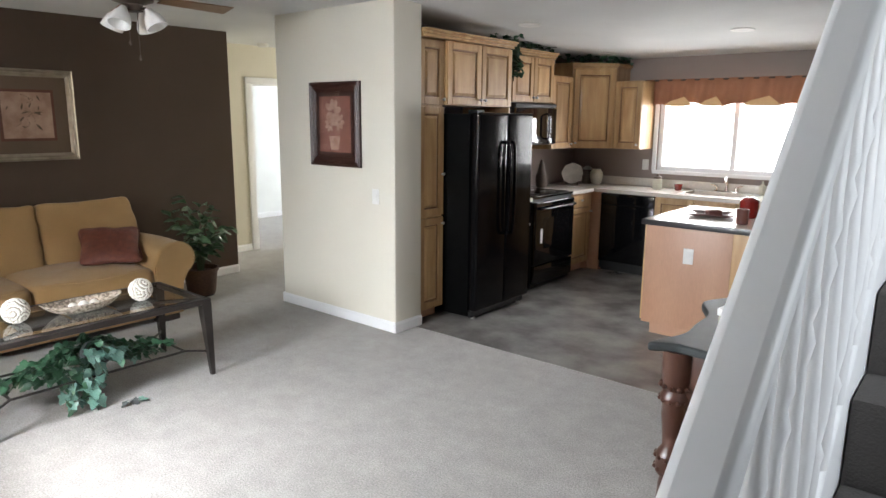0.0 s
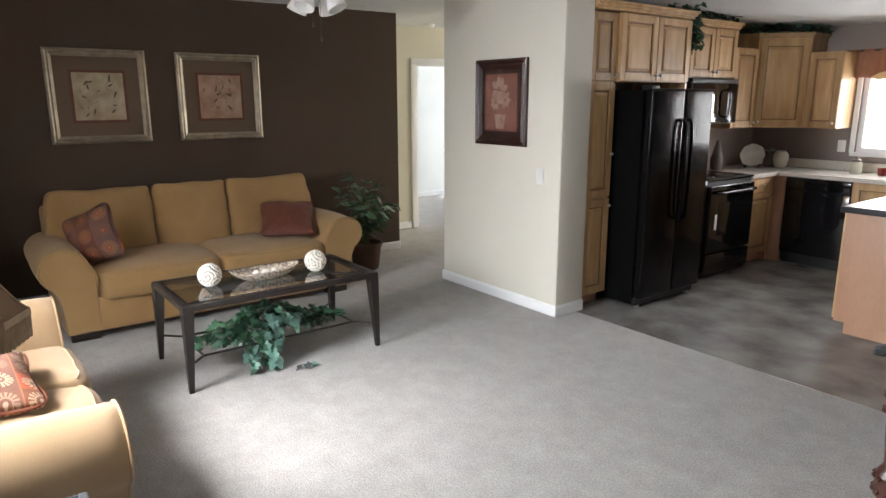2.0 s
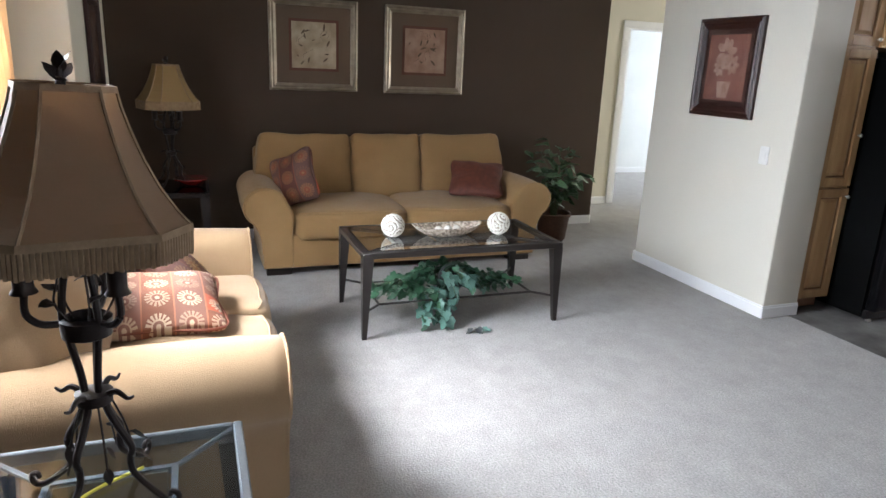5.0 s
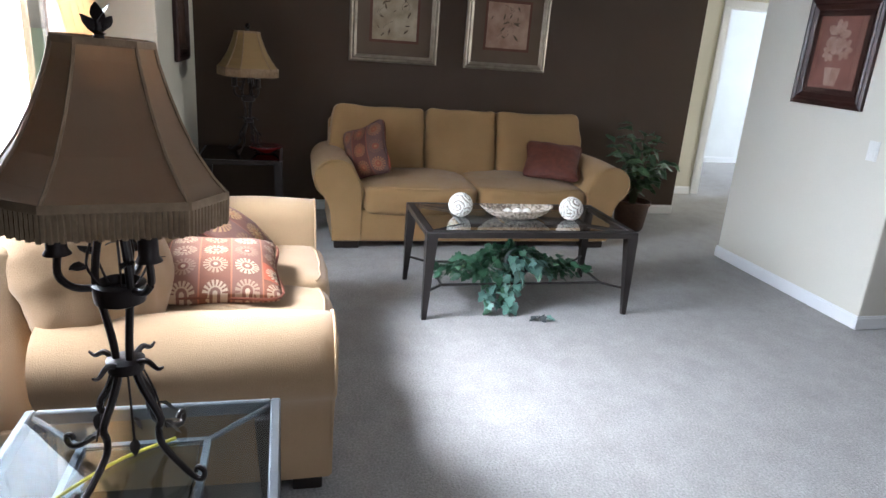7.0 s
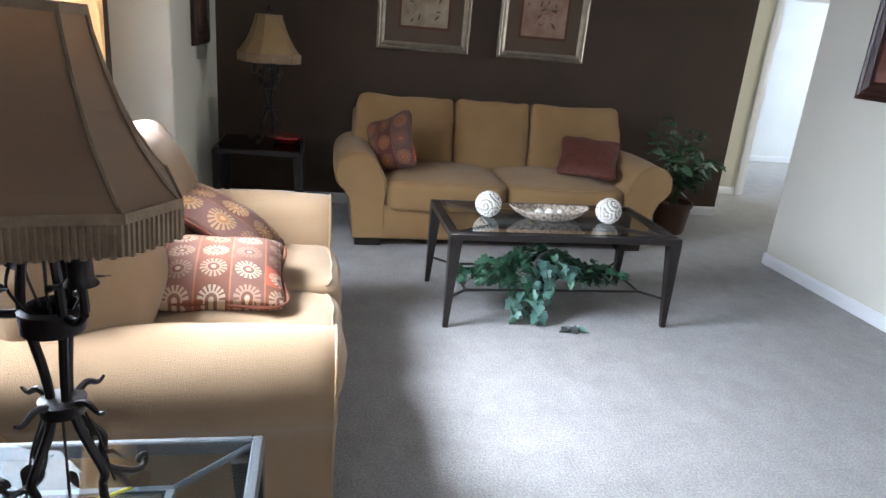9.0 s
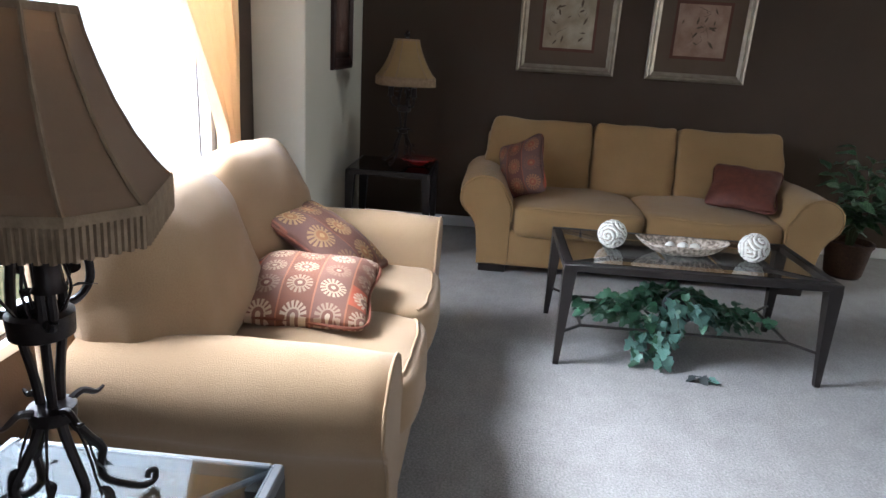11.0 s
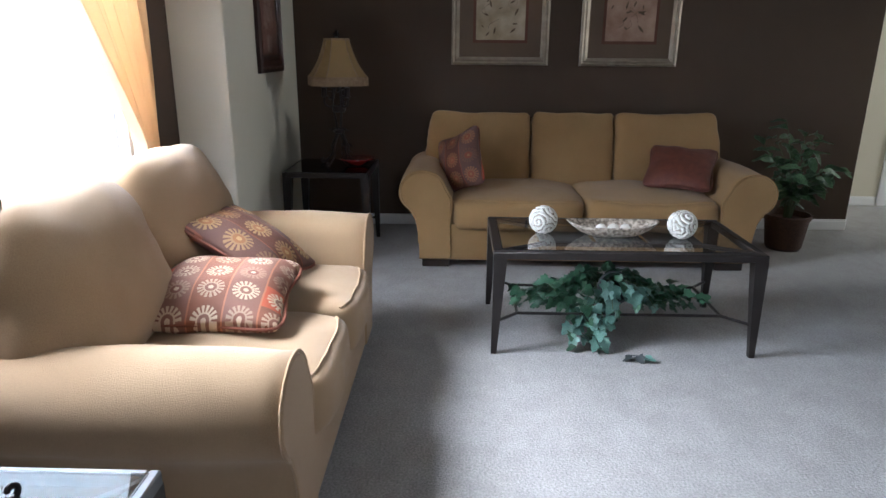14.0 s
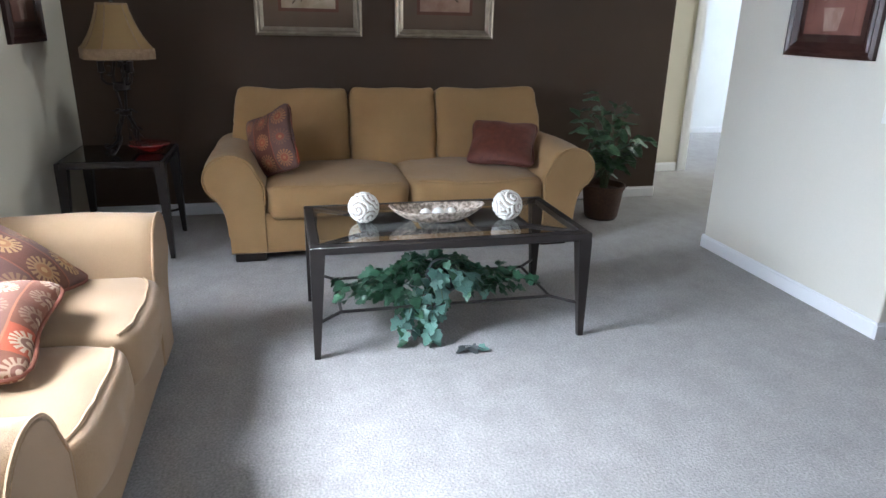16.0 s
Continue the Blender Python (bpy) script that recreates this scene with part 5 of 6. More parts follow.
def west(y, z=0.0, x=KX + 0.002):
    return pose(x, y, z, 0, 0, WEST)


# run along the west wall: pantry, fridge with cabinet over, base, range, base, uppers
cabinet(west(3.895), 0.30, 2.24, 0.50, 1, "tall hickory pantry cabinet beside the fridge", toe=0.09, top=False, split=(0.86, 1.74))
cabinet(west(4.197), 0.90, 0.50, 0.53, 2, "hickory wall cabinet over the black fridge", z0=1.745, top=False)
crown_rail = thing("crown_moulding", west(3.895, 0), "pale hickory crown moulding along the tall cabinets", "moulding")
bm = B()
for o, a, b in ((0.008, 0.0, 0.02), (0.022, 0.02, 0.042), (0.036, 0.042, 0.06)):
    box(bm, 0.0, 1.205 + o, -0.555 - o, -0.002, 2.248 + a, 2.248 + b, 0.004, 1)
part("strip", bm, MAPLE, crown_rail)
side = solid("fridge_end_panel", box(B(), 0, 0.018, -0.53, -0.002, 0.004, 1.742), MAPLE, "hickory panel at the end of the fridge bay", "panel", west(5.085))


def fridge():
    f = thing("refrigerator", west(4.225, 0, KX + 0.04), "glossy black side-by-side refrigerator", "refrigerator")
    w, h, d = 0.79, 1.69, 0.72
    part("case", box(B(), 0, w, -d, 0, 0.03, h - 0.01, 0.006), BLACK_SIDE, f)
    for a, b, kx in ((0.002, 0.40, 0.365), (0.406, w - 0.002, 0.441)):
        dr = part("door", box(B(), a, b, -d - 0.085, -d - 0.006, 0.085, h, 0.022, 4), BLACK_DOOR, f)
        part("handle", tube(B(), [(kx, -d - 0.085, 0.70), (kx, -d - 0.13, 0.73), (kx, -d - 0.138, 1.05), (kx, -d - 0.13, 1.42), (kx, -d - 0.085, 1.45)], 0.013, 10), BLACK_DOOR, dr)
    part("hinge_cover", box(B(), 0.01, 0.10, -d - 0.06, -d + 0.03, h - 0.01, h + 0.02, 0.004), BLACK_MATT, f)
    part("grille", box(B(), 0.01, w - 0.01, -d - 0.03, -d - 0.0, 0.025, 0.08), BLACK_MATT, f)
    for x in (0.06, w - 0.06):
        part("foot", lathe(B(), [(0.02, 0.004), (0.02, 0.012), (0.012, 0.014), (0.012, 0.03)], (x, -d - 0.015, 0), 12), STEEL, f, "metal levelling foot")
    return f


fridge()
cabinet(west(5.105), 0.27, 0.87, 0.58, 1, "narrow hickory base cabinet between fridge and range", toe=0.10, drawer=0.15)
cabinet(west(6.155), 0.47, 0.87, 0.58, 1, "hickory base cabinet beside the range", toe=0.10, drawer=0.15)


def oven_range():
    r = thing("range", west(5.385), "glossy black electric range with oven", "oven")
    w, d = 0.76, 0.62
    part("body", box(B(), 0, w, -d, -0.003, 0.02, 0.895, 0.005), BLACK_MATT, r)
    ck = part("cooktop", box(B(), -0.002, w + 0.002, -d - 0.02, -0.003, 0.896, 0.915, 0.004), BLACK, r)
    for x, y, q in ((0.2, -0.17, 0.08), (0.56, -0.17, 0.1), (0.2, -0.46, 0.1), (0.56, -0.46, 0.08)):
        part("burner_ring", lathe(B(), [(q - 0.004, 0), (q, 0), (q, 0.0012), (q - 0.004, 0.0012)], (x, y, 0.9152), 28, False), STEEL, ck)
    door = part("oven_door", box(B(), 0.012, w - 0.012, -d - 0.045, -d - 0.002, 0.25, 0.86, 0.012, 3), BLACK, r)
    part("oven_window", box(B(), 0.16, w - 0.16, -d - 0.048, -d - 0.044, 0.40, 0.70, 0.003), BLACK, door)
    part("handle", tube(B(), [(0.07, -d - 0.045, 0.80), (0.075, -d - 0.09, 0.80), (w / 2, -d - 0.095, 0.80), (w - 0.075, -d - 0.09, 0.80), (w - 0.07, -d - 0.045, 0.80)], 0.012, 10), BLACK, door)
    part("towel_tag", box(B(), 0.10, 0.135, -d - 0.0495, -d - 0.046, 0.46, 0.60, 0.001), SWITCH, door, "white energy tag")
    part("drawer", box(B(), 0.012, w - 0.012, -d - 0.04, -d - 0.002, 0.06, 0.235, 0.01, 2), BLACK, r)
    bg = part("backguard", box(B(), 0, w, -0.07, -0.004, 0.916, 1.09, 0.01, 2), BLACK, r)
    for i in range(4):
        x = 0.08 + 0.08 * i + (0.28 if i > 1 else 0)
        part("knob", cyl(B(), (x, -0.07, 1.01), (x, -0.092, 1.01), 0.02, 0.017, 16), BLACK_MATT, bg)
    return r


oven_range()


def microwave():
    m = thing("microwave", west(5.385, 0, KX + 0.002), "black over-the-range microwave reflecting the window", "microwave")
    w, d, z0, z1 = 0.76, 0.38, 1.385, 1.795
    part("case", box(B(), 0, w, -d, -0.003, z0, z1, 0.005), BLACK_MATT, m)
    dr = part("door", box(B(), 0.004, 0.58, -d - 0.03, -d - 0.002, z0 + 0.008, z1 - 0.045, 0.008, 2), BLACK_MIRROR, m)
    part("door_window", box(B(), 0.06, 0.50, -d - 0.033, -d - 0.029, z0 + 0.06, z1 - 0.10, 0.003), BLACK_MIRROR, dr)
    part("handle", tube(B(), [(0.555, -d - 0.03, z0 + 0.06), (0.55, -d - 0.065, z0 + 0.08), (0.55, -d - 0.07, z0 + 0.19), (0.55, -d - 0.065, z1 - 0.12), (0.555, -d - 0.03, z1 - 0.10)], 0.009, 8), BLACK, dr)
    part("control_panel", box(B(), 0.585, w - 0.004, -d - 0.028, -d - 0.002, z0 + 0.008, z1 - 0.045, 0.006, 2), BLACK, m)
    part("vent", box(B(), 0.004, w - 0.004, -d - 0.024, -d - 0.002, z1 - 0.04, z1 - 0.004, 0.004), BLACK_MATT, m)
    return m


microwave()
cabinet(west(5.385), 0.76, 0.44, 0.34, 2, "hickory wall cabinet over the microwave", z0=1.80, top=True)
cabinet(west(6.15), 0.42, 0.76, 0.33, 1, "hickory wall cabinet beside the microwave", z0=1.33, top=False)


def corner_cabinet():
    """The tall diagonal wall cabinet in the kitchen corner."""
    c = thing("cabinet", pose(KX + 0.002, YN - 0.002, 0), "tall diagonal hickory corner wall cabinet", "cabinet", "hickory cabinets")
    z0, z1, s, d = 1.33, 2.19, 0.68, 0.33
    part("body", prism(B(), [(0, 0), (s, 0), (s, -d), (d, -s), (0, -s)], "z", z0, z1), MAPLE, c, smooth=False)
    bm = B()
    for o, a, b in ((0.01, 0.0, 0.02), (0.028, 0.02, 0.045)):
        prism(bm, [(0, 0), (s + o, 0), (s + o, -d - o * 0.6), (d + o * 0.6, -s - o), (0, -s - o)], "z", z1 + a, z1 + b)
    part("crown", bm, MAPLE, c, smooth=False)
    L = math.hypot(s - d, s - d)
    ghost = part("door_frame", box(B(), 0.004, L - 0.004, -0.012, 0.0, z0 + 0.006, z1 - 0.006, 0.002), MAPLE, c, m=pose(d + 0.0, -s, 0, 0, 0, 45))
    panel_door(ghost, 0.02, L - 0.02, z0 + 0.015, z1 - 0.015, -0.012, (0.05, z0 + 0.06))
    return c


corner_cabinet()
north = lambda x, z=0.0: pose(x, YN - 0.002, z)
cabinet(north(-3.225), 0.31, 0.72, 0.33, 1, "hickory wall cabinet beside the kitchen window", z0=1.33, top=False)
solid("filler_panel", box(B(), 0, 0.115, -0.585, -0.002, 0.004, 0.868), PANEL, "reddish wood filler panel at the cabinet corner", "panel", north(-3.325))
solid("corner_carcass", box(B(), 0, 0.58, -0.62, -0.002, 0.004, 0.868), PANEL, "plain corner base cabinet box", "cabinet", north(KX + 0.002))


def dishwasher():
    d = thing("dishwasher", north(-3.205), "glossy black built-in dishwasher", "dishwasher")
    part("case", box(B(), 0, 0.60, -0.56, -0.003, 0.03, 0.866), BLACK_MATT, d)
    dr = part("door", box(B(), 0.004, 0.596, -0.60, -0.562, 0.12, 0.74, 0.008, 2), BLACK, d)
    part("control_panel", box(B(), 0.004, 0.596, -0.605, -0.562, 0.745, 0.864, 0.008, 2), BLACK, d)
    part("toe_kick", box(B(), 0.004, 0.596, -0.52, -0.5, 0.004, 0.11), BLACK_MATT, d)
    return d


dishwasher()
for i, x in enumerate((-2.603, -1.80, -1.0, -0.2)):
    cabinet(north(x), 0.80, 0.87, 0.58, 2, "reddish hickory base cabinet under the sink counter", toe=0.10)


def worktop():
    w = thing("worktop", pose(0, 0, 0), "beige laminate worktop with low backsplash and sink", "worktop")
    z0, z1 = 0.872, 0.91
    part("short_slab", box(B(), KX + 0.003, -3.275, 5.10, 5.38, z0, z1, 0.006, 2), LAMINATE, w)
    part("west_slab", box(B(), KX + 0.003, -3.275, 6.152, 6.62, z0, z1, 0.006, 2), LAMINATE, w)
    bm = B()
    for a, b, c, d in ((KX + 0.003, -2.38, 6.622, YN - 0.003), (-2.38, -1.74, 6.622, 6.74), (-2.38, -1.74, 7.13, YN - 0.003), (-1.74, 0.6, 6.622, YN - 0.003)):
        box(bm, a, b, c, d, z0, z1)
    part("north_slab", bm, LAMINATE, w)
    part("backsplash", box(B(), KX + 0.02, 0.6, YN - 0.022, YN - 0.002, z1 + 0.001, z1 + 0.09, 0.004, 2), LAMINATE, w)
    bm = B()
    for a, b, c, d, e, f in ((-2.40, -1.72, 6.72, 6.745, z1, z1 + 0.008), (-2.40, -1.72, 7.125, 7.15, z1, z1 + 0.008), (-2.40, -2.37, 6.745, 7.125, z1, z1 + 0.008), (-1.75, -1.72, 6.745, 7.125, z1, z1 + 0.008), (-2.37, -1.75, 6.745, 7.125, 0.73, 0.735)):
        box(bm, a, b, c, d, e, f, 0.002, 1)
    part("sink", bm, STEEL, w, "stainless steel sink")
    return w


worktop()


def faucet():
    f = thing("faucet", pose(-2.06, 7.17, 0.911), "chrome kitchen faucet at the sink", "faucet")
    part("base", box(B(), -0.12, 0.12, -0.025, 0.025, 0, 0.02, 0.008, 2), CHROME, f)
    part("spout", tube(B(), [(0, 0, 0.02), (0, 0, 0.11), (0.01, -0.06, 0.16), (0.03, -0.16, 0.15), (0.04, -0.19, 0.12)], 0.012, 10), CHROME, f)
    for x in (-0.1, 0.1):
        part("handle", tube(B(), [(x, 0, 0.02), (x, 0, 0.06), (x * 1.6, 0.0, 0.08)], 0.011, 8), CHROME, f)
    return f


faucet()


def vessel(name, x, y, z, prof, mat, label, cat, lid=None):
    v = thing(name, pose(x, y, z), label, cat)
    part("body", lathe(B(), prof, seg=24), mat, v)
    if lid:
        part("lid", lathe(B(), lid[0], seg=20), lid[1], v)
    return v


JAR = [(0.045, 0), (0.05, 0.01), (0.05, 0.10), (0.04, 0.115)]
vessel("soap_jar", -2.72, 6.98, 0.911, JAR, CERAMIC, "cream jar with dark lid beside the sink", "jar", ([(0.042, 0.116), (0.044, 0.135), (0.02, 0.14), (0.012, 0.165)], CERAMIC_DARK))
vessel("vase", -3.46, 7.02, 0.911, [(0.04, 0), (0.06, 0.03), (0.075, 0.09), (0.07, 0.14), (0.045, 0.165), (0.05, 0.175)], CERAMIC, "cream and green ceramic vase on the counter", "vase")
vessel("canister", -3.60, 7.06, 0.911, [(0.05, 0), (0.058, 0.01), (0.058, 0.14), (0.045, 0.16)], CERAMIC_DARK, "dark brown canister with pale lid", "jar", ([(0.046, 0.161), (0.05, 0.175), (0.02, 0.2)], PEWTER))
vessel("red_cup", -2.50, 7.0, 0.911, [(0.025, 0), (0.035, 0.005), (0.042, 0.07), (0.038, 0.07), (0.03, 0.01)], RED_DISH, "small red cup behind the sink", "cup")
vessel("soap_bottle", -1.72, 7.19, 0.911, [(0.028, 0), (0.03, 0.01), (0.03, 0.09), (0.012, 0.11), (0.008, 0.14)], CERAMIC, "pale soap bottle beside the faucet", "bottle")
vessel("glass_jar", -1.58, 7.17, 0.911, [(0.04, 0), (0.045, 0.01), (0.045, 0.09), (0.035, 0.10)], CERAMIC_DARK, "brown jar behind the sink", "jar")


def plate_on_stand():
    p = thing("display_plate", pose(-3.66, 6.80, 0.911, 0, 0, 40), "pewter display plate on a small stand", "plate")
    disc = lathe(B(), [(0.015, 0), (0.066, 0.004), (0.078, 0.012), (0.117, 0.018), (0.119, 0.023), (0.078, 0.018), (0.062, 0.010), (0.015, 0.008)], seg=36)
    for v in disc.verts:
        r = math.hypot(v.co.x, v.co.y)
        if r > 0.10:
            k = 1 + 0.025 * math.cos(8 * math.atan2(v.co.y, v.co.x))
            v.co.x *= k
            v.co.y *= k
    part("disc", disc, PEWTER, p, m=pose(0, -0.02, 0.135, 100, 0, 0))
    part("stand", tube(tube(B(), [(-0.06, -0.07, 0.03), (-0.06, -0.06, 0.004), (-0.05, 0.06, 0.004), (0, 0.03, 0.18)], 0.004, 6), [(0.06, -0.07, 0.03), (0.06, -0.06, 0.004), (0.05, 0.06, 0.004), (0, 0.03, 0.18)], 0.004, 6), IRON, p)
    return p


plate_on_stand()
coffee = thing("coffee_maker", pose(-3.62, 5.24, 0.911, 0, 0, 90), "black coffee maker between fridge and range", "coffee maker")
part("base", box(B(), -0.09, 0.09, -0.13, 0.1, 0, 0.03, 0.01), BLACK_MATT, coffee)
part("tower", box(B(), -0.09, 0.09, 0.0, 0.1, 0.031, 0.27, 0.012), BLACK, coffee)
part("head", box(B(), -0.09, 0.09, -0.12, 0.1, 0.272, 0.34, 0.015), BLACK, coffee)
part("carafe", lathe(B(), [(0.05, 0.031), (0.066, 0.05), (0.066, 0.12), (0.045, 0.17), (0.05, 0.18)], (0, -0.065, 0), 20), BLACK, coffee)
vessel("utensil_crock", -3.74, 6.28, 0.911, [(0.05, 0), (0.06, 0.02), (0.065, 0.12), (0.045, 0.17), (0.03, 0.24), (0.012, 0.30)], CERAMIC_DARK, "tall dark bottle-shaped crock beside the range", "vase")

# island
def island():
    i = thing("kitchen_island", pose(0, 0, 0), "kitchen island with reddish end panel and hickory doors", "kitchen island")
    x0, x1, y0, y1 = -1.93, -0.30, 4.87, 5.85
    part("end_panel", box(B(), x0, -1.30, y0, y0 + 0.02, 0.10, 0.868, 0.003), PANEL, i)
    part("body", box(B(), x0 + 0.002, x1, y0 + 0.021, y1, 0.10, 0.868, 0.002, 1), PANEL, i)
    part("toe_kick", box(B(), x0 + 0.05, x1 - 0.02, y0 + 0.06, y1 - 0.05, 0.004, 0.099), PANEL, i)
    part("bar_panel", box(B(), -1.298, x1, y0 - 0.002, y0 + 0.019, 0.10, 0.868, 0.003), MAPLE, i, "pale hickory panel")
    part("corner_post", box(B(), x0 - 0.012, x0 + 0.0, y0, y0 + 0.05, 0.12, 0.868, 0.003), MAPLE, i)
    part("handle", cyl(B(), (x0 - 0.025, y0 + 0.25, 0.60), (x0 - 0.002, y0 + 0.25, 0.60), 0.012), STEEL, i)
    return i


island()
top = thing("island_worktop", pose(0, 0, 0), "pale laminate island worktop with dark moulded edge", "worktop")
part("slab", box(B(), -1.935, -0.25, 4.835, 5.90, 0.874, 0.912, 0.003, 1), LAMINATE, top)
part("edge", box(box(B(), -1.95, -0.25, 4.815, 4.834, 0.870, 0.911, 0.005, 2), -1.955, -1.936, 4.815, 5.90, 0.870, 0.911, 0.005, 2), EDGE, top)
wall_plate(hung(-1.60, 4.868, 0.66, ON_PART), "white electrical outlet on the island panel", "wall_outlet")
wall_plate(hung(-2.98, YN - 0.001, 1.15, ON_PART), "white electrical outlet beside the window", "wall_outlet")


def square_platter(x, y, mat, label):
    p = thing("platter", pose(x, y, 0.913, 0, 0, 15), label, "platter", "dark red tableware")
    bm = B()
    rings = []
    for w, z in ((0.10, 0.002), (0.155, 0.018), (0.165, 0.022), (0.163, 0.028), (0.15, 0.024), (0.10, 0.010)):
        rings.append([bm.verts.new((sx * w, sy * w * 0.7, z)) for sx, sy in ((-1, -1), (1, -1), (1, 1), (-1, 1))])
    for a, b in zip(rings, rings[1:]):
        for k in range(4):
            bm.faces.new((a[k], a[(k + 1) % 4], b[(k + 1) % 4], b[k]))
    bm.faces.new(rings[0][::-1])
    bm.faces.new(rings[-1])
    part("dish", bm, mat, p, smooth=False)
    return p


DARK_RED = material("dark_red_stoneware", (0.09, 0.03, 0.024), 0.3, second=(0.13, 0.045, 0.033), scale=12, coat=0.3)
square_platter(-1.60, 5.30, DARK_RED, "dark red square platter with pine cones")
solid("folded_napkin", cushion(B(), 0.12, 0.09, 0.05, 4, 0.0, (0, 0, 0), 8, 0.012, 4), DARK_RED, "dark red folded napkin on the platter", "napkin", pose(-1.58, 5.30, 0.948, 0, 0, 30))
BOWL = [(0.04, 0), (0.05, 0.006), (0.10, 0.06), (0.105, 0.07), (0.098, 0.068), (0.045, 0.012)]
vessel("red_bowl", -1.05, 5.18, 0.934, BOWL, RED_DISH, "red glazed bowl on a plate", "bowl")
vessel("dark_plate", -1.05, 5.18, 0.913, [(0.08, 0), (0.13, 0.012), (0.14, 0.018), (0.136, 0.02), (0.08, 0.008)], DARK_RED, "dark red dinner plate on the island", "plate")
vessel("red_canister", -1.36, 5.42, 0.913, [(0.06, 0), (0.07, 0.01), (0.07, 0.13), (0.05, 0.15), (0.02, 0.16)], RED_DISH, "red ceramic canister on the island", "jar")
vessel("red_mug", -1.30, 5.05, 0.913, [(0.035, 0), (0.04, 0.005), (0.042, 0.11), (0.038, 0.11), (0.035, 0.01)], DARK_RED, "dark red tumbler on the island", "cup")
vessel("wine_glass", -1.16, 5.40, 0.913, [(0.035, 0), (0.035, 0.004), (0.006, 0.01), (0.005, 0.09), (0.035, 0.14), (0.036, 0.19), (0.034, 0.19), (0.032, 0.14), (0.003, 0.096)], GLASS, "clear stemmed wine glass", "glass")


def valance():
    v = thing("valance", pose(0, 0, 0), "rust fabric window valance with scalloped sheer hem", "curtain")
    bm = B()
    nx = 120
    x0, x1 = -3.0, -1.12
    rows = []
    for j in range(9):
        f = j / 8
        ring = []
        for i in range(nx + 1):
            u = i / nx
            hem = 0.24 + 0.035 * abs(math.sin(u * math.pi * 3.5)) + 0.01 * math.sin(u * 47)
            ring.append(bm.verts.new((x0 + (x1 - x0) * u, YN - 0.06 - 0.02 * math.sin(u * 2 * math.pi * 13 + f) * (0.5 + f) - 0.02 * f, 2.07 - hem * f)))
        rows.append(ring)
    for a, b in zip(rows, rows[1:]):
        for i in range(nx):
            bm.faces.new((a[i], a[i + 1], b[i + 1], b[i]))
    c = part("cloth", bm, VALANCE, v)
    md = c.modifiers.new("thick", "SOLIDIFY")
    md.thickness = 0.0015
    for cx, w in ((-2.62, 0.30), (-2.28, 0.24), (-1.80, 0.36), (-1.38, 0.22)):
        pts = [(cx - w / 2, 1.80), (cx - w * 0.25, 1.845), (cx, 1.865), (cx + w * 0.2, 1.885), (cx + w / 2, 1.80), (cx + w * 0.2, 1.785), (cx - w * 0.2, 1.79)]
        part("lining", prism(B(), pts, "y", YN - 0.122, YN - 0.118), VALANCE_SHEER, c, "sunlit amber lining")
    part("rod", cyl(B(), (x0 - 0.02, YN - 0.05, 2.06), (x1 + 0.02, YN - 0.05, 2.06), 0.01), BRONZE, v)
    return v


valance()


def garland(name, pts, n, seed, label, hang=0.0):
    """Trailing greenery on top of the cabinets."""
    g = thing(name, pose(0, 0, 0), label, "plant", "greenery on the cabinets")
    rng = random.Random(seed)
    part("vine", tube(B(), pts, 0.005, 5), STEM, g)
    P = [Vector(p) for p in pts]
    for k in range(n):
        f = rng.random() * (len(P) - 1) * 0.999
        i = int(f)
        p = P[i].lerp(P[i + 1], f - i) + Vector((rng.uniform(-0.06, 0.06), rng.uniform(-0.06, 0.06), rng.uniform(0.0, 0.07)))
        put_leaf(IVY_MESH, g, p, (rng.uniform(-1, 1), rng.uniform(-1, 1), rng.uniform(-0.4, 0.8)), rng.uniform(0.05, 0.085), rng)
    return g


garland("ivy_garland", [(-3.5, 5.02, 2.32), (-3.36, 5.16, 2.31), (-3.36, 5.19, 2.2), (-3.42, 5.22, 2.08), (-3.44, 5.24, 1.98)], 60, 21, "green ivy trailing down beside the fridge cabinet")
garland("ivy_garland", [(-3.75, 5.35, 2.31), (-3.66, 5.65, 2.31), (-3.6, 6.0, 2.32), (-3.62, 6.15, 2.31)], 55, 22, "dark green ivy on top of the microwave cabinet")
garland("ivy_garland", [(-3.75, 6.5, 2.245), (-3.55, 6.75, 2.25), (-3.3, 7.0, 2.25), (-3.2, 7.1, 2.25)], 40, 23, "dark green ivy on top of the corner cabinet")


def can_light(x, y):
    z = 2.475 - (y - 3.75) * 0.0479
    c = thing("recessed_light", pose(x, y, z - 0.0005, -2.75, 0, 0), "round white recessed ceiling light, switched off", "ceiling light", "recessed lights")
    part("trim_ring", lathe(B(), [(0.06, -0.001), (0.09, -0.001), (0.092, -0.008), (0.062, -0.006)], seg=28, close=False), SWITCH, c)
    part("lens", lathe(B(), [(0.0605, -0.004), (0.03, -0.006), (0.004, -0.007)], seg=24), GLOBE, c)
    return c


for x, y in ((-1.67, 5.9), (-3.3, 6.8), (-3.1, 4.95)):
    can_light(x, y)


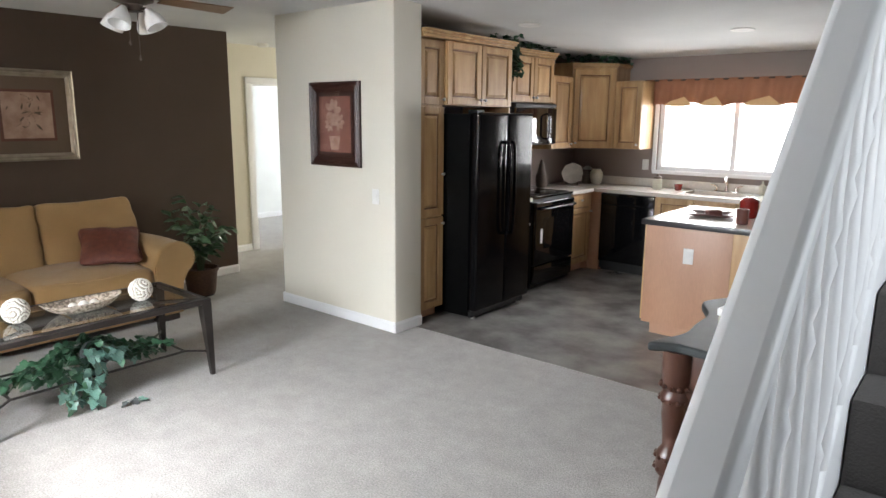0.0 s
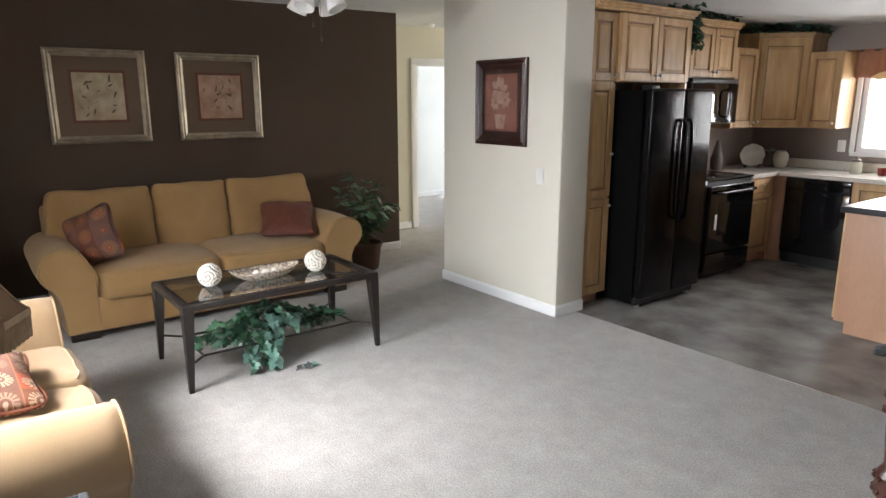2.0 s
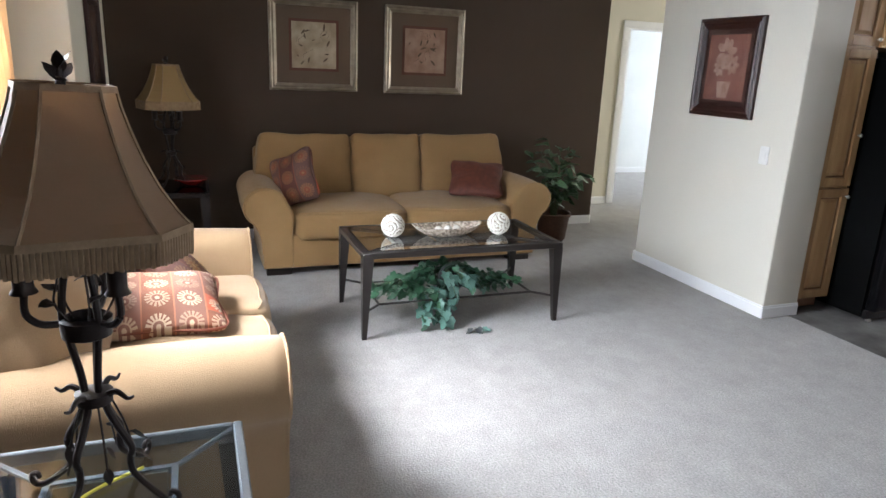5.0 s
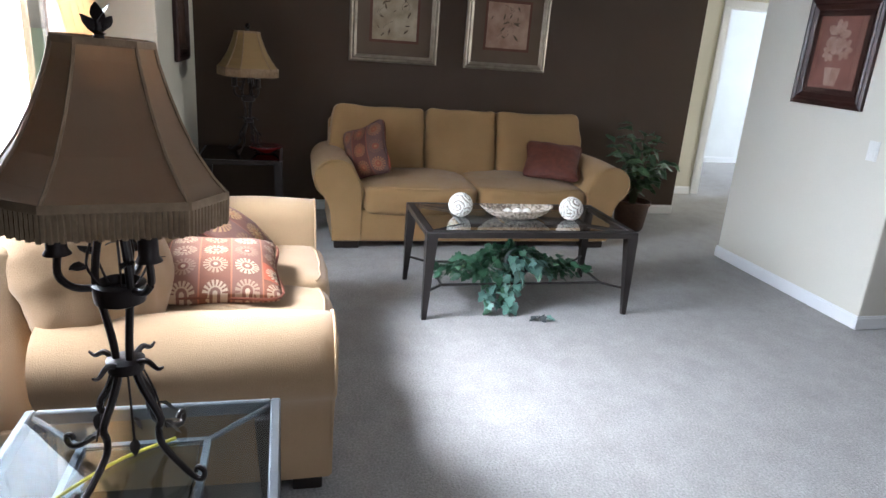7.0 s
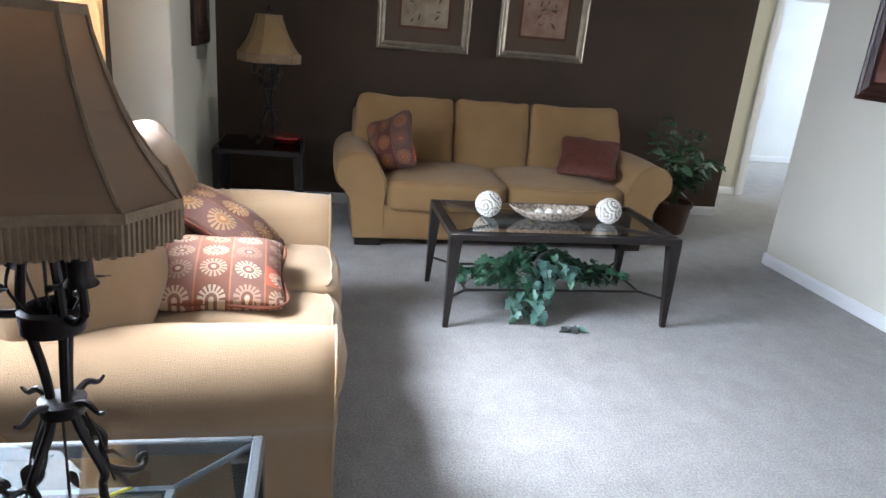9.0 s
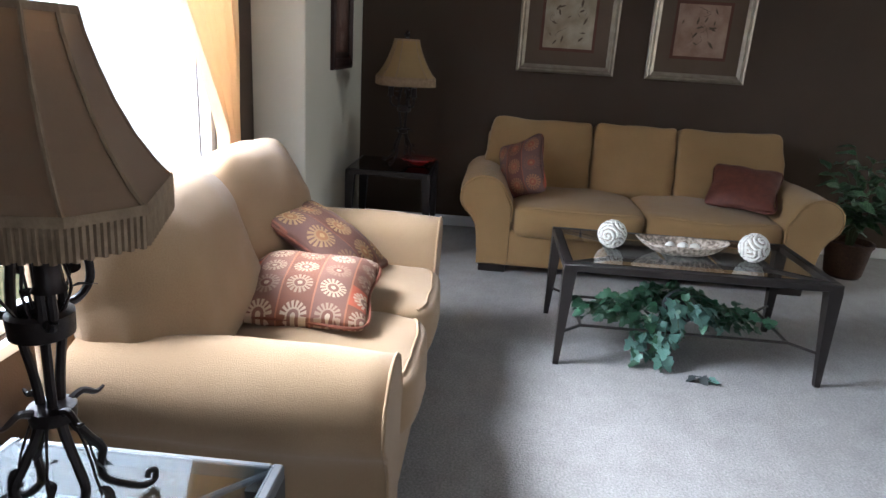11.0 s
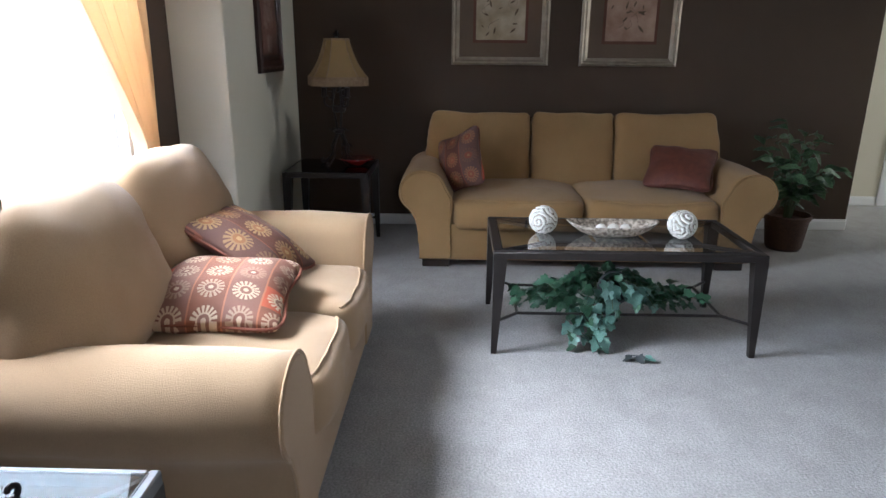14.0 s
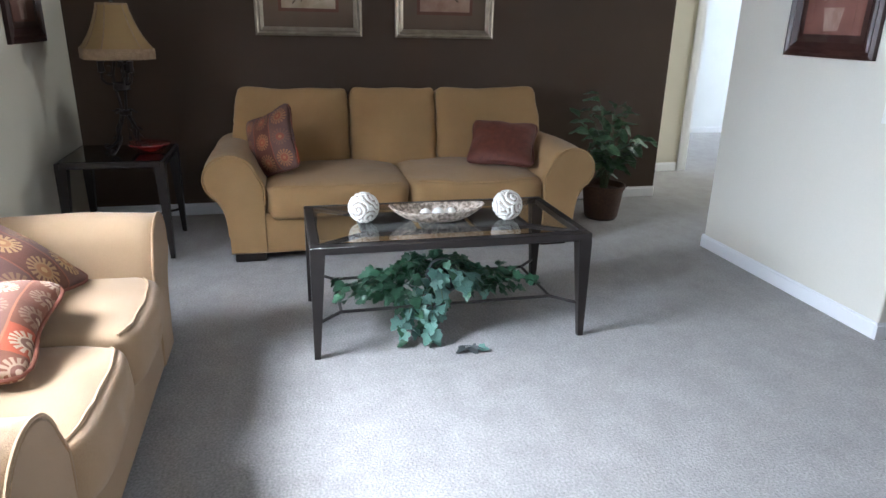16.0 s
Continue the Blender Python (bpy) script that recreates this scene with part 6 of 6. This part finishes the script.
# ---- sideboard beside the stairs ----
def sideboard():
    s = thing("sideboard", pose(-0.655, 1.98, 0), "carved mahogany sideboard with scalloped dark slate top", "sideboard")
    w, d, h = 0.46, 1.10, 0.95
    pts = []
    def edge(a, b, n, amp):
        a, b = Vector(a), Vector(b)
        nrm = Vector(((b - a).y, -(b - a).x)).normalized()
        L = (b - a).length
        for i in range(n):
            u = i / n
            wv = amp * (math.cos(2 * math.pi * u * 2) * 0.6 + math.cos(2 * math.pi * u * 4) * 0.25 - 0.85 + 1.2 * (0.5 - abs(u - 0.5)))
            p = a.lerp(b, u) + nrm * wv
            pts.append((p.x, p.y))
    edge((-0.04, -0.04), (w, -0.04), 24, 0.035)
    edge((w, -0.04), (w, d + 0.04), 4, 0.0)
    edge((w, d + 0.04), (-0.04, d + 0.04), 24, 0.035)
    edge((-0.04, d + 0.04), (-0.04, -0.04), 40, 0.05)
    t = part("top", prism(B(), pts, "z", h, h + 0.028), STONE_TOP, s)
    md = t.modifiers.new("round", "BEVEL")
    md.width, md.segments, md.limit_method = 0.008, 2, "ANGLE"
    part("frieze", box(B(), 0.02, w - 0.01, 0.02, d - 0.02, h - 0.16, h - 0.001, 0.006), SIDEBOARD, s)
    part("body", box(B(), 0.05, w - 0.02, 0.05, d - 0.05, 0.14, h - 0.161, 0.004), SIDEBOARD_PANEL, s)
    part("moulding", box(B(), 0.025, w - 0.015, 0.025, d - 0.025, h - 0.19, h - 0.162, 0.008, 3), SIDEBOARD, s)
    part("plinth", box(B(), 0.03, w - 0.01, 0.03, d - 0.03, 0.03, 0.139, 0.008, 2), SIDEBOARD, s)
    prof = [(0.03, 0.0), (0.04, 0.02), (0.045, 0.06), (0.03, 0.10), (0.028, 0.14), (0.042, 0.16), (0.045, 0.19), (0.03, 0.21), (0.036, 0.30), (0.038, 0.42), (0.034, 0.50), (0.03, 0.52), (0.046, 0.54), (0.048, 0.56), (0.044, 0.585), (0.048, 0.60), (0.03, 0.63), (0.034, 0.68), (0.04, 0.74), (0.038, 0.77), (0.048, 0.785), (0.048, 0.80), (0.036, 0.82), (0.046, 0.85), (0.048, 0.90), (0.048, 0.949)]
    for x, y in ((0.035, 0.035), (0.035, d - 0.035), (w - 0.045, 0.035), (w - 0.045, d - 0.035)):
        lg = part("corner_column", lathe(B(), prof, (x, y, 0.001), 20), SIDEBOARD, s)
        bm = B()
        for z in (0.555, 0.595, 0.79, 0.835):
            for k in range(12):
                a = 2 * math.pi * k / 12
                ball(bm, (x + 0.047 * math.cos(a), y + 0.047 * math.sin(a), z), 0.008, 6)
        tagged(part("carved_beads", bm, SIDEBOARD, lg), kind="stuff")
    for k in range(2):
        dr = part("drawer", box(B(), 0.012, 0.02, 0.10 + 0.46 * k, 0.52 + 0.46 * k, h - 0.14, h - 0.02, 0.003), SIDEBOARD_PANEL, s)
        part("pull", ball(B(), (0.0, 0.31 + 0.46 * k, h - 0.08), 0.014, 12), BRONZE, dr)
    return s


sideboard()
lin = solid("folded_linen", cushion(B(), 0.30, 0.42, 0.09, 4, 0.01, (0, 0, 0), 12, 0.015, 6), LINEN, "white folded linen cloth on the sideboard", "linen", pose(-0.49, 2.86, 1.02))
card = thing("cream_box", pose(-0.46, 2.28, 0.979, 0, 0, -8), "cream cardboard box on the sideboard", "box")
part("tray", box(B(), -0.08, 0.08, -0.13, 0.13, 0, 0.06, 0.003), CERAMIC, card)
part("lid", box(B(), -0.084, 0.084, -0.134, 0.134, 0.061, 0.085, 0.003), LINEN, card)
solid("linen_roll", cushion(B(), 0.14, 0.16, 0.13, 3, 0.0, (0, 0, 0), 10, 0.01, 9), LINEN, "rolled white linen napkin on the sideboard", "linen", pose(-0.45, 2.52, 1.04))
